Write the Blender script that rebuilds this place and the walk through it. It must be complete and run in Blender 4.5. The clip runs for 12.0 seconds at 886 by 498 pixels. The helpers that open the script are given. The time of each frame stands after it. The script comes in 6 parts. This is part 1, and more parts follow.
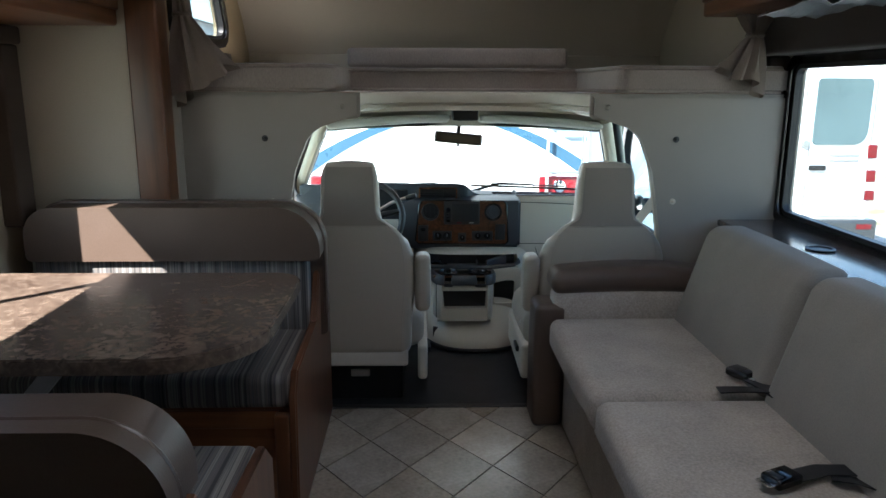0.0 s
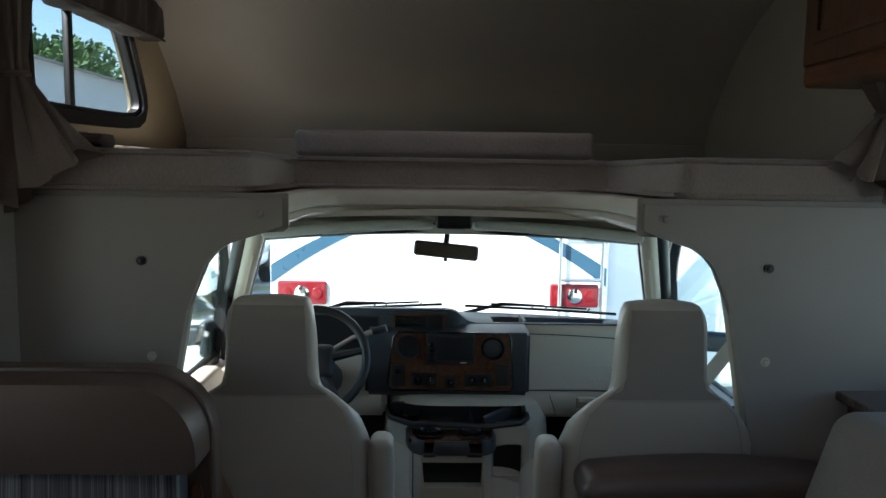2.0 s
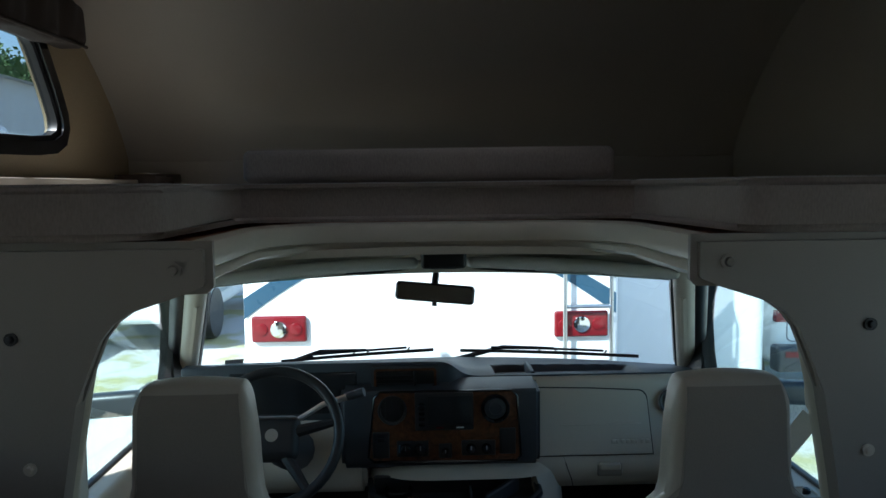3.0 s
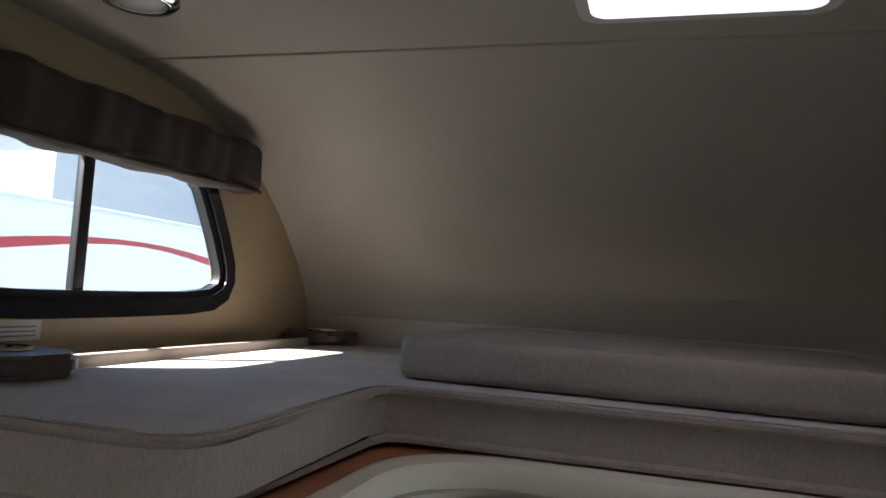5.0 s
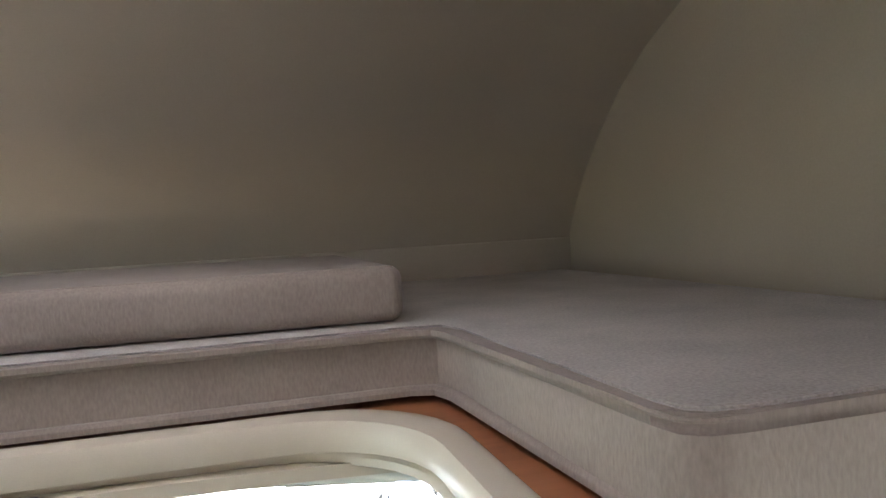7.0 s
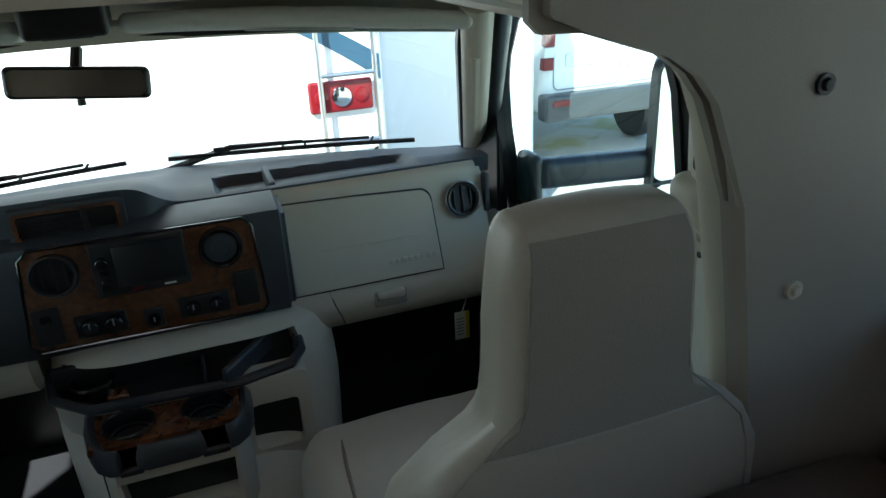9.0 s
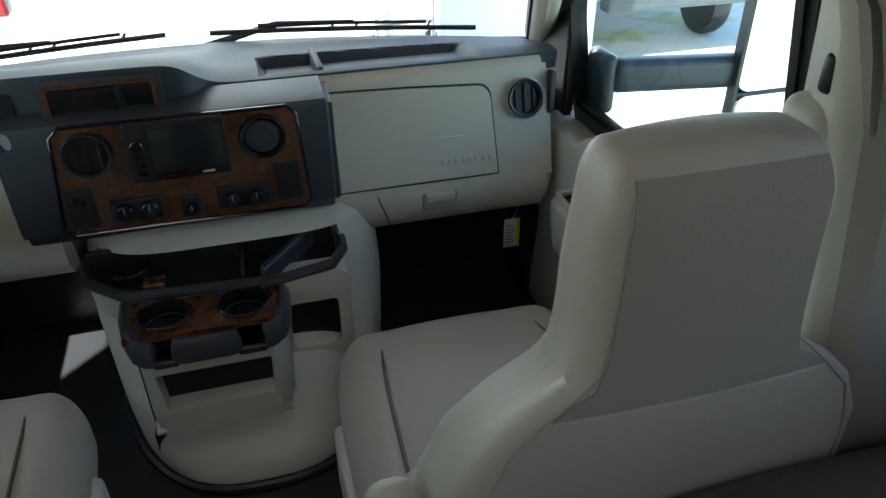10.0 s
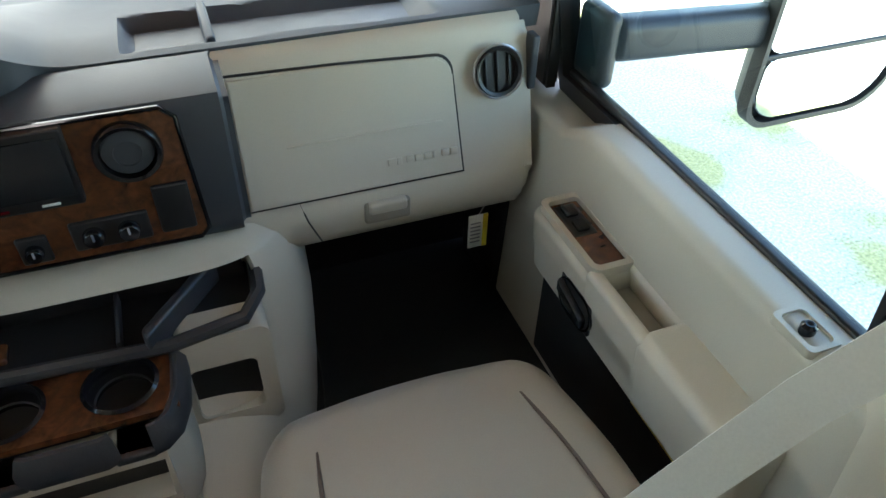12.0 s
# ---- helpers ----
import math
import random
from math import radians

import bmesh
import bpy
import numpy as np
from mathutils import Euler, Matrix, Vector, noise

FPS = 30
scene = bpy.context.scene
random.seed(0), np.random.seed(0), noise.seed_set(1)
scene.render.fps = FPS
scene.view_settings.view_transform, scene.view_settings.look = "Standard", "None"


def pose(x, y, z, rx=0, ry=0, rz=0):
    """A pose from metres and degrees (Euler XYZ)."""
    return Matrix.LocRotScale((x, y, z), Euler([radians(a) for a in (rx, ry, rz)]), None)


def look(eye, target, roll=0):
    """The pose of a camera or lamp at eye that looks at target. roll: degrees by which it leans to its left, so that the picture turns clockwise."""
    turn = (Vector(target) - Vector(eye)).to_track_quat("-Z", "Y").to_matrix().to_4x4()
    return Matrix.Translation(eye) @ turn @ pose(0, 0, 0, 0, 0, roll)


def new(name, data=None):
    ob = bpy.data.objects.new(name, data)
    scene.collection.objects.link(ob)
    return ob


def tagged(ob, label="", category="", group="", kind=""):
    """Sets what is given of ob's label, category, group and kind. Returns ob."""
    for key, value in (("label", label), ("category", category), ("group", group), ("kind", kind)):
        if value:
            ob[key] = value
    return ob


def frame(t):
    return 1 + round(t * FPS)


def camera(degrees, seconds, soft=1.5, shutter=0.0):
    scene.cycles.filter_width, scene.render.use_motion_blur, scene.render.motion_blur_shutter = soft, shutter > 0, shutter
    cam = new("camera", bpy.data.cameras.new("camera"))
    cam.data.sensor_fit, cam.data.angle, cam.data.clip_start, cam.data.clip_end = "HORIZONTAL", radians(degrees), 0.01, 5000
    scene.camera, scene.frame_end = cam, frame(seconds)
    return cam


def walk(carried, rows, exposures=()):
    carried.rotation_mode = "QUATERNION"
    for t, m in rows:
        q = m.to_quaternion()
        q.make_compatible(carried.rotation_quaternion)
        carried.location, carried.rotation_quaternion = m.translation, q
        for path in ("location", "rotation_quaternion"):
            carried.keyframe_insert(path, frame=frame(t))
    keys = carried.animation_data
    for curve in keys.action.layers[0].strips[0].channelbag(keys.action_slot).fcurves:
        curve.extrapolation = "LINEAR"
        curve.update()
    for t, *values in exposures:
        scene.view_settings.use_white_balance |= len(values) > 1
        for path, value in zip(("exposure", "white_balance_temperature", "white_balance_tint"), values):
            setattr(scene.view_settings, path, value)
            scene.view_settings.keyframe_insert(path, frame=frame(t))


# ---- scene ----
cam = camera(62.9, 12.0)
PATH = [
    (0, (-0.213, -0.018, 1.312), (-0.151, 1.932, 0.872), 0.3),
    (0.5, (-0.246, 0.218, 1.342), (-0.06, 2.183, 1.023), -0.8),
    (1, (-0.19, 0.462, 1.319), (-0.026, 2.423, 0.963), -0.8),
    (1.5, (-0.104, 0.738, 1.337), (-0.042, 2.719, 1.071), 1.6),
    (2, (-0.094, 0.981, 1.343), (-0.048, 2.97, 1.133), 0.9),
    (2.5, (-0.107, 1.245, 1.367), (-0.004, 3.235, 1.196), -0.7),
    (3, (-0.061, 1.479, 1.382), (0.0, 3.47, 1.206), -0.7),
    (3.5, (-0.007, 1.749, 1.488), (-0.026, 3.748, 1.42), -0.2),
    (3.7, (-0.001, 1.837, 1.5), (-0.07, 3.836, 1.49), 0.2),
    (5.3, (-0.047, 2.127, 1.574), (-0.644, 4.029, 1.744), 4.0),
    (5.5, (-0.023, 2.179, 1.555), (-0.49, 4.114, 1.75), 4.5),
    (6, (0.217, 2.305, 1.559), (-0.07, 4.28, 1.691), -1.3),
    (6.5, (0.237, 2.328, 1.546), (0.443, 4.316, 1.629), -3.4),
    (6.7, (0.247, 2.334, 1.546), (0.598, 4.303, 1.591), -3.3),
    (8.3, (0.162, 2.232, 1.446), (0.995, 3.938, 0.817), -2.9),
    (8.5, (0.158, 2.222, 1.391), (0.948, 3.939, 0.737), -3.2),
    (9, (0.143, 2.219, 1.279), (0.753, 3.943, 0.469), -2.7),
    (9.5, (0.169, 2.246, 1.257), (0.678, 3.918, 0.284), -2.0),
    (10, (0.149, 2.345, 1.26), (0.611, 3.965, 0.182), -0.3),
    (10.5, (0.08, 2.492, 1.254), (0.754, 4.046, 0.191), -0.9),
    (11, (0.054, 2.612, 1.248), (0.882, 4.052, 0.133), 0.7),
    (11.5, (0.175, 2.724, 1.258), (0.892, 4.153, 0.057), 0.8),
    (12, (0.27, 2.809, 1.23), (0.832, 4.213, -0.079), 1.6),
]
EXPOSURE = [(0, 2.8, 6100, 11), (0.5, 2.8, 6050, 11), (1.5, 2.35, 6100, 10), (2.5, 1.5, 5800, 8), (3.7, 1.05, 5600, 6), (5.3, 3.2, 6350, 19), (6.0, 4.25, 6500, 19), (6.7, 4.3, 6650, 20), (8.3, 1.85, 6050, 5), (9.5, 2.15, 6250, 7), (10.0, 2.6, 6300, 9), (10.5, 3.0, 6400, 10), (12, 3.35, 6900, 14)]
walk(cam, [(t, look(eye, target, roll)) for t, eye, target, roll in PATH], EXPOSURE)

# ---- world, sun and exposure ----
world = bpy.data.worlds.new("world")
scene.world = world
world.use_nodes = True
wn = world.node_tree
sky = wn.nodes.new("ShaderNodeTexSky")
sky.sky_type, sky.sun_disc = "NISHITA", False
sky.sun_elevation, sky.sun_rotation = radians(42.6), radians(224)
wn.links.new(sky.outputs[0], wn.nodes["Background"].inputs[0])
wn.nodes["Background"].inputs[1].default_value = 0.15
sun = new("sun", bpy.data.lights.new("sun", "SUN"))
sun.data.energy, sun.data.angle, sun.data.color = 5.0, radians(0.53), (1.0, 0.95, 0.88)
sun.matrix_world = look((-4.4, -4.5, 5.8), (0, 0, 0))



# ---- materials ----
def nodes_of(name):
    m = bpy.data.materials.new(name)
    m.use_nodes = True
    nt = m.node_tree
    b = nt.nodes["Principled BSDF"]
    tc = nt.nodes.new("ShaderNodeTexCoord")
    return m, nt, b, tc


def noise_node(nt, tc, scale, detail=3.0, stretch=(1, 1, 1), distortion=0.0):
    mp = nt.nodes.new("ShaderNodeMapping")
    mp.inputs["Scale"].default_value = stretch
    nt.links.new(tc.outputs["Object"], mp.inputs[0])
    n = nt.nodes.new("ShaderNodeTexNoise")
    n.inputs["Scale"].default_value, n.inputs["Detail"].default_value, n.inputs["Distortion"].default_value = scale, detail, distortion
    nt.links.new(mp.outputs[0], n.inputs["Vector"])
    return n.outputs["Fac"]


def ramp_node(nt, fac, stops):
    r = nt.nodes.new("ShaderNodeValToRGB")
    while len(r.color_ramp.elements) < len(stops):
        r.color_ramp.elements.new(0.5)
    for e, (p, c) in zip(r.color_ramp.elements, stops):
        e.position, e.color = p, (*c, 1)
    nt.links.new(fac, r.inputs[0])
    return r.outputs[0]


def mix_node(nt, a, b, fac, mode="MIX"):
    m = nt.nodes.new("ShaderNodeMix")
    m.data_type, m.blend_type = "RGBA", mode
    for sock, v in ((m.inputs["Factor"], fac), (m.inputs["A"], a), (m.inputs["B"], b)):
        if isinstance(v, (int, float)):
            sock.default_value = v
        elif isinstance(v, tuple):
            sock.default_value = (*v, 1)
        else:
            nt.links.new(v, sock)
    return m.outputs["Result"]


def bump_node(nt, b, fac, strength, distance):
    bp = nt.nodes.new("ShaderNodeBump")
    bp.inputs["Strength"].default_value, bp.inputs["Distance"].default_value = strength, distance
    nt.links.new(fac, bp.inputs["Height"])
    nt.links.new(bp.outputs[0], b.inputs["Normal"])


def plain(name, c, rough=0.5, metal=0.0, var=0.12, big=3.0, small=120.0, bump=0.15, dist=0.001, sheen=0.0, stretch=(1, 1, 1)):
    """A surface of one colour with soft stains, fine grain and relief."""
    m, nt, b, tc = nodes_of(name)
    dark = tuple(v * (1 - var) for v in c)
    light = tuple(min(1, v * (1 + var)) for v in c)
    broad = ramp_node(nt, noise_node(nt, tc, big), [(0.3, dark), (0.7, light)])
    fine = noise_node(nt, tc, small, 2.0, stretch)
    col = mix_node(nt, broad, ramp_node(nt, fine, [(0.25, dark), (0.75, light)]), 0.45)
    nt.links.new(col, b.inputs["Base Color"])
    rr = nt.nodes.new("ShaderNodeMapRange")
    rr.inputs["To Min"].default_value, rr.inputs["To Max"].default_value = max(0, rough - 0.08), min(1, rough + 0.08)
    nt.links.new(noise_node(nt, tc, big * 4), rr.inputs[0])
    nt.links.new(rr.outputs[0], b.inputs["Roughness"])
    b.inputs["Metallic"].default_value = metal
    b.inputs["Sheen Weight"].default_value = sheen
    bump_node(nt, b, fine, bump, dist)
    return m


def wood(name, dark, light, along, rough=0.35):
    """Stained veneer whose grain runs along one axis."""
    m, nt, b, tc = nodes_of(name)
    stretch = tuple(0.06 if a == along else 1.0 for a in "xyz")
    grain = noise_node(nt, tc, 38, 5.0, stretch, 0.6)
    broad = noise_node(nt, tc, 5, 3.0, tuple(0.25 if a == along else 1.0 for a in "xyz"), 1.2)
    c1 = ramp_node(nt, grain, [(0.3, dark), (0.72, light)])
    c2 = ramp_node(nt, broad, [(0.3, dark), (0.7, light)])
    nt.links.new(mix_node(nt, c1, c2, 0.45), b.inputs["Base Color"])
    b.inputs["Roughness"].default_value = rough
    bump_node(nt, b, grain, 0.12, 0.0006)
    return m


def burl(name):
    m, nt, b, tc = nodes_of(name)
    f = noise_node(nt, tc, 24, 6.0, (1, 1, 1), 2.2)
    g = noise_node(nt, tc, 70, 3.0, (1, 1, 1), 0.8)
    c = ramp_node(nt, f, [(0.3, (0.025, 0.010, 0.005)), (0.5, (0.09, 0.032, 0.013)), (0.72, (0.17, 0.065, 0.027))])
    nt.links.new(mix_node(nt, c, ramp_node(nt, g, [(0.3, (0.05, 0.02, 0.01)), (0.7, (0.2, 0.08, 0.03))]), 0.3), b.inputs["Base Color"])
    b.inputs["Roughness"].default_value = 0.22
    b.inputs["Coat Weight"].default_value = 0.5
    return m


def laminate(name):
    """Speckled brown stone-look laminate."""
    m, nt, b, tc = nodes_of(name)
    f = noise_node(nt, tc, 55, 5.0, (1, 1, 1), 0.8)
    g = noise_node(nt, tc, 12, 4.0, (1, 1, 1), 1.5)
    c1 = ramp_node(nt, f, [(0.32, (0.045, 0.03, 0.023)), (0.5, (0.10, 0.07, 0.052)), (0.68, (0.19, 0.145, 0.11))])
    c2 = ramp_node(nt, g, [(0.35, (0.05, 0.032, 0.024)), (0.65, (0.16, 0.115, 0.085))])
    nt.links.new(mix_node(nt, c1, c2, 0.5), b.inputs["Base Color"])
    b.inputs["Roughness"].default_value = 0.18
    return m


def stripes(name):
    """Woven upholstery with narrow uneven stripes of grey, taupe and black across x."""
    m, nt, b, tc = nodes_of(name)
    f = noise_node(nt, tc, 95, 2.0, (1, 0.004, 0.004))
    g = noise_node(nt, tc, 20, 1.0, (1, 0.004, 0.004))
    c1 = ramp_node(nt, f, [(0.36, (0.02, 0.02, 0.022)), (0.44, (0.13, 0.115, 0.1)), (0.52, (0.05, 0.05, 0.055)), (0.6, (0.25, 0.235, 0.21)), (0.68, (0.08, 0.065, 0.055))])
    c2 = ramp_node(nt, g, [(0.35, (0.08, 0.07, 0.065)), (0.65, (0.21, 0.19, 0.175))])
    nt.links.new(mix_node(nt, c1, c2, 0.12), b.inputs["Base Color"])
    b.inputs["Roughness"].default_value = 0.9
    bump_node(nt, b, noise_node(nt, tc, 500, 1.0), 0.25, 0.001)
    return m


def woven(name, c, var=0.25, rib=False, scale=260):
    """Coarse upholstery cloth."""
    m, nt, b, tc = nodes_of(name)
    dark, light = tuple(v * (1 - var) for v in c), tuple(min(1, v * (1 + var)) for v in c)
    f = noise_node(nt, tc, scale, 3.0, (1, 1, 0.35) if rib else (1, 1, 1))
    g = noise_node(nt, tc, 7, 4.0)
    col = mix_node(nt, ramp_node(nt, f, [(0.3, dark), (0.7, light)]), ramp_node(nt, g, [(0.3, dark), (0.7, light)]), 0.4)
    nt.links.new(col, b.inputs["Base Color"])
    b.inputs["Roughness"].default_value = 0.95
    b.inputs["Sheen Weight"].default_value = 0.08
    bump_node(nt, b, f, 0.4, 0.0015)
    return m


def tile_stone(name):
    m, nt, b, tc = nodes_of(name)
    oi = nt.nodes.new("ShaderNodeObjectInfo")
    tone = ramp_node(nt, oi.outputs["Random"], [(0.0, (0.24, 0.2, 0.165)), (0.35, (0.42, 0.37, 0.3)), (0.65, (0.34, 0.325, 0.3)), (1.0, (0.56, 0.5, 0.42))])
    f = noise_node(nt, tc, 9, 5.0, (1, 1, 1), 1.0)
    g = noise_node(nt, tc, 70, 3.0)
    col = mix_node(nt, tone, ramp_node(nt, f, [(0.3, (0.55, 0.52, 0.48)), (0.7, (1.0, 0.97, 0.93))]), 0.75, "MULTIPLY")
    col = mix_node(nt, col, ramp_node(nt, g, [(0.3, (0.12, 0.1, 0.08)), (0.7, (0.45, 0.4, 0.34))]), 0.25)
    nt.links.new(col, b.inputs["Base Color"])
    b.inputs["Roughness"].default_value = 0.27
    bump_node(nt, b, f, 0.12, 0.001)
    return m


def glass(name, tint):
    m = bpy.data.materials.new(name)
    m.use_nodes = True
    nt = m.node_tree
    nt.nodes.remove(nt.nodes["Principled BSDF"])
    tr, gl, fr, mx = (nt.nodes.new("ShaderNode" + k) for k in ("BsdfTransparent", "BsdfGlossy", "LayerWeight", "MixShader"))
    curve = nt.nodes.new("ShaderNodeMapRange")
    pw = nt.nodes.new("ShaderNodeMath")
    pw.operation = "POWER"
    pw.inputs[1].default_value = 4.0
    nt.links.new(fr.outputs["Facing"], pw.inputs[0])
    nt.links.new(pw.outputs[0], curve.inputs[0])
    curve.inputs["To Min"].default_value, curve.inputs["To Max"].default_value = 0.03, 0.6
    tr.inputs[0].default_value = (*tint, 1)
    gl.inputs["Roughness"].default_value = 0.02
    fr.inputs["Blend"].default_value = 0.5
    nt.links.new(curve.outputs[0], mx.inputs[0])
    nt.links.new(tr.outputs[0], mx.inputs[1])
    nt.links.new(gl.outputs[0], mx.inputs[2])
    nt.links.new(mx.outputs[0], nt.nodes["Material Output"].inputs[0])
    return m


def ground_mat(name):
    """Pale gravel with patches of yellowing grass."""
    m, nt, b, tc = nodes_of(name)
    f = noise_node(nt, tc, 60, 4.0)
    g = noise_node(nt, tc, 1.3, 5.0)
    stone = ramp_node(nt, f, [(0.3, (0.3, 0.29, 0.27)), (0.7, (0.66, 0.64, 0.6))])
    grass = ramp_node(nt, f, [(0.3, (0.2, 0.21, 0.09)), (0.7, (0.5, 0.45, 0.22))])
    nt.links.new(mix_node(nt, stone, grass, ramp_node(nt, g, [(0.5, (0, 0, 0)), (0.62, (1, 1, 1))])), b.inputs["Base Color"])
    b.inputs["Roughness"].default_value = 0.95
    bump_node(nt, b, f, 0.6, 0.02)
    return m


CREAM_WALL = plain("cream_wall_board", (0.43, 0.38, 0.295), 0.6, var=0.08, small=200, bump=0.1)
# wall board with the warmth of the sunlight put into its colour
SUN_WARM_WALL = plain("sun_warmed_wall_board", (0.42, 0.33, 0.205), 0.55, var=0.12, small=160, bump=0.08)
CAP_LINER = plain("cream_textured_liner", (0.47, 0.42, 0.345), 0.7, var=0.07, small=300, bump=0.3)
PADDED = plain("grey_cream_vinyl_padding", (0.285, 0.254, 0.218), 0.5, var=0.09, small=350, bump=0.25)
CAB_TRIM = plain("cream_moulded_plastic", (0.54, 0.49, 0.40), 0.42, var=0.06, small=500, bump=0.2, dist=0.0005)
# visor cloth made paler to carry the daylight that bounces onto it
VISOR = plain("daylit_visor_cloth", (0.62, 0.61, 0.57), 0.8, var=0.05, small=400, bump=0.3)
VAN_GLASS = plain("blue_grey_tinted_van_glass", (0.10, 0.15, 0.16), 0.08, var=0.25, big=1.2, bump=0.0)
UNDER_ARM_DARK = plain("black_under_armrest", (0.014, 0.014, 0.015), 0.95, var=0.3, small=350, bump=0.5)
# darker copy of the cream plastic, shade in its colour, for recesses and seams
CAB_TRIM_DK = plain("shaded_taupe_plastic", (0.30, 0.27, 0.22), 0.45, var=0.06, small=500, bump=0.2, dist=0.0005)
SLATE = plain("slate_grey_dash_plastic", (0.040, 0.046, 0.054), 0.5, var=0.1, small=450, bump=0.3, dist=0.0006)
DASH_TOP = plain("blue_grey_dash_pad", (0.050, 0.060, 0.071), 0.62, var=0.08, small=450, bump=0.3, dist=0.0006)
DARK_RIM = plain("charcoal_leather", (0.016, 0.017, 0.019), 0.45, var=0.1, small=300)
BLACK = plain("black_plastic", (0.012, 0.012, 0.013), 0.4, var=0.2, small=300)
GLOSS_BLACK = plain("gloss_black_plastic", (0.008, 0.008, 0.01), 0.12, var=0.1, bump=0.02)
RUBBER = plain("black_rubber_mat", (0.018, 0.02, 0.023), 0.6, var=0.25, small=90, bump=0.4)
SEAT_CLOTH = plain("warm_grey_headrest_cloth", (0.225, 0.196, 0.160), 0.8, var=0.1, small=400, bump=0.4, sheen=0.2)
SEAT_VINYL = plain("light_grey_seat_vinyl", (0.36, 0.318, 0.255), 0.45, var=0.06, small=400, bump=0.3, dist=0.0008, sheen=0.1)
SEAT_PLASTIC = plain("cream_seat_plastic", (0.5, 0.47, 0.4), 0.4, var=0.05, small=300)
LEATHER = plain("brown_leatherette", (0.085, 0.058, 0.043), 0.38, var=0.15, small=220, bump=0.35, dist=0.001)
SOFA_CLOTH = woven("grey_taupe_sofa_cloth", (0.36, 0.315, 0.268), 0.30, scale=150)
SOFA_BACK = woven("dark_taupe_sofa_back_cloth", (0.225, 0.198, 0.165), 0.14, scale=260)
MATTRESS = woven("taupe_ribbed_mattress_cloth", (0.27, 0.225, 0.196), 0.18, True)
MATTRESS_TOP = woven("pale_grey_mottled_ticking", (0.40, 0.375, 0.35), 0.3)
VALANCE = woven("dark_brown_valance_cloth", (0.05, 0.034, 0.025), 0.2)
CURTAIN = woven("taupe_curtain_cloth", (0.19, 0.15, 0.12), 0.15)
STRIPES = stripes("striped_bench_cloth")
OAK = wood("reddish_brown_veneer_upright", (0.055, 0.022, 0.010), (0.16, 0.064, 0.028), "z")
OAK_Y = wood("reddish_brown_veneer_lengthwise", (0.08, 0.03, 0.013), (0.23, 0.095, 0.04), "y")
OAK_X = wood("reddish_brown_veneer_crosswise", (0.10, 0.038, 0.016), (0.26, 0.11, 0.045), "x")
BOARD = wood("orange_brown_bunk_board", (0.24, 0.085, 0.035), (0.38, 0.15, 0.065), "x", 0.5)
BURL = burl("burl_wood_trim")
LAMINATE = laminate("speckled_brown_laminate")
TILE = tile_stone("stone_look_vinyl_tile")
GROUT = plain("brown_joint_vinyl", (0.05, 0.04, 0.032), 0.85)
COACH_GLASS = glass("tinted_coach_glass", (0.62, 0.66, 0.66))
CLEAR_GLASS = glass("clear_pale_green_glass", (0.815, 0.93, 0.93))
CHROME = plain("chrome", (0.8, 0.8, 0.8), 0.08, 1.0, var=0.03, bump=0.0)
STEEL = plain("brushed_aluminium", (0.55, 0.55, 0.55), 0.3, 1.0, var=0.05)
MIRROR = plain("mirror_silvering", (0.9, 0.92, 0.92), 0.02, 1.0, var=0.01, bump=0.0)
WHITE_PAINT = plain("white_gelcoat", (0.8, 0.8, 0.79), 0.25, var=0.03)
BLUE_PAINT = plain("deep_blue_decal", (0.03, 0.075, 0.12), 0.3, var=0.1)
GREY_PAINT = plain("silver_grey_decal", (0.30, 0.35, 0.37), 0.3, var=0.1)
DARK_PAINT = plain("dark_grey_car_paint", (0.05, 0.055, 0.06), 0.2, var=0.1)
RED_LENS = plain("red_lamp_lens", (0.16, 0.008, 0.012), 0.15, var=0.15)
YELLOW = plain("yellow_label", (0.75, 0.55, 0.03), 0.5, var=0.05)
PAPER = plain("white_paper_tag", (0.75, 0.74, 0.7), 0.7, var=0.05)
GREY_INK = plain("grey_print", (0.25, 0.25, 0.26), 0.7, var=0.1)
GROUND = ground_mat("gravel_and_grass")
LEAF = plain("green_leaves", (0.06, 0.12, 0.03), 0.6, var=0.5, big=1.5, small=6)
BARK = plain("grey_brown_bark", (0.12, 0.09, 0.07), 0.9, var=0.3, small=20)
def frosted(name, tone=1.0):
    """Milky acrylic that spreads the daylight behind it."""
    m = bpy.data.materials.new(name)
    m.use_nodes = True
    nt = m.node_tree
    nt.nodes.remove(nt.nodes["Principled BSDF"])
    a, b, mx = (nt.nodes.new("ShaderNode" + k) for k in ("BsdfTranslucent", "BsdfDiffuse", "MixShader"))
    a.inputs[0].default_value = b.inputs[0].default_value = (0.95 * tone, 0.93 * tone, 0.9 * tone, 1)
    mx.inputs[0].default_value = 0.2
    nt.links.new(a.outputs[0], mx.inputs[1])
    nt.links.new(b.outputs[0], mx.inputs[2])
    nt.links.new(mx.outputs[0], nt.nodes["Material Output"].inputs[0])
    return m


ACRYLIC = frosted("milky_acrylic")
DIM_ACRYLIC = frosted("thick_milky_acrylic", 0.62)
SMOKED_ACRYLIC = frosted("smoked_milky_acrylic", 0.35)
SCREEN = plain("dark_display_glass", (0.02, 0.021, 0.023), 0.08, var=0.05, bump=0.0)
BELT = plain("black_webbing", (0.014, 0.014, 0.015), 0.6, var=0.2, small=300, bump=0.4)
DARK_SLATE = plain("charcoal_console_plastic", (0.032, 0.034, 0.038), 0.4, var=0.1, small=300, bump=0.3)
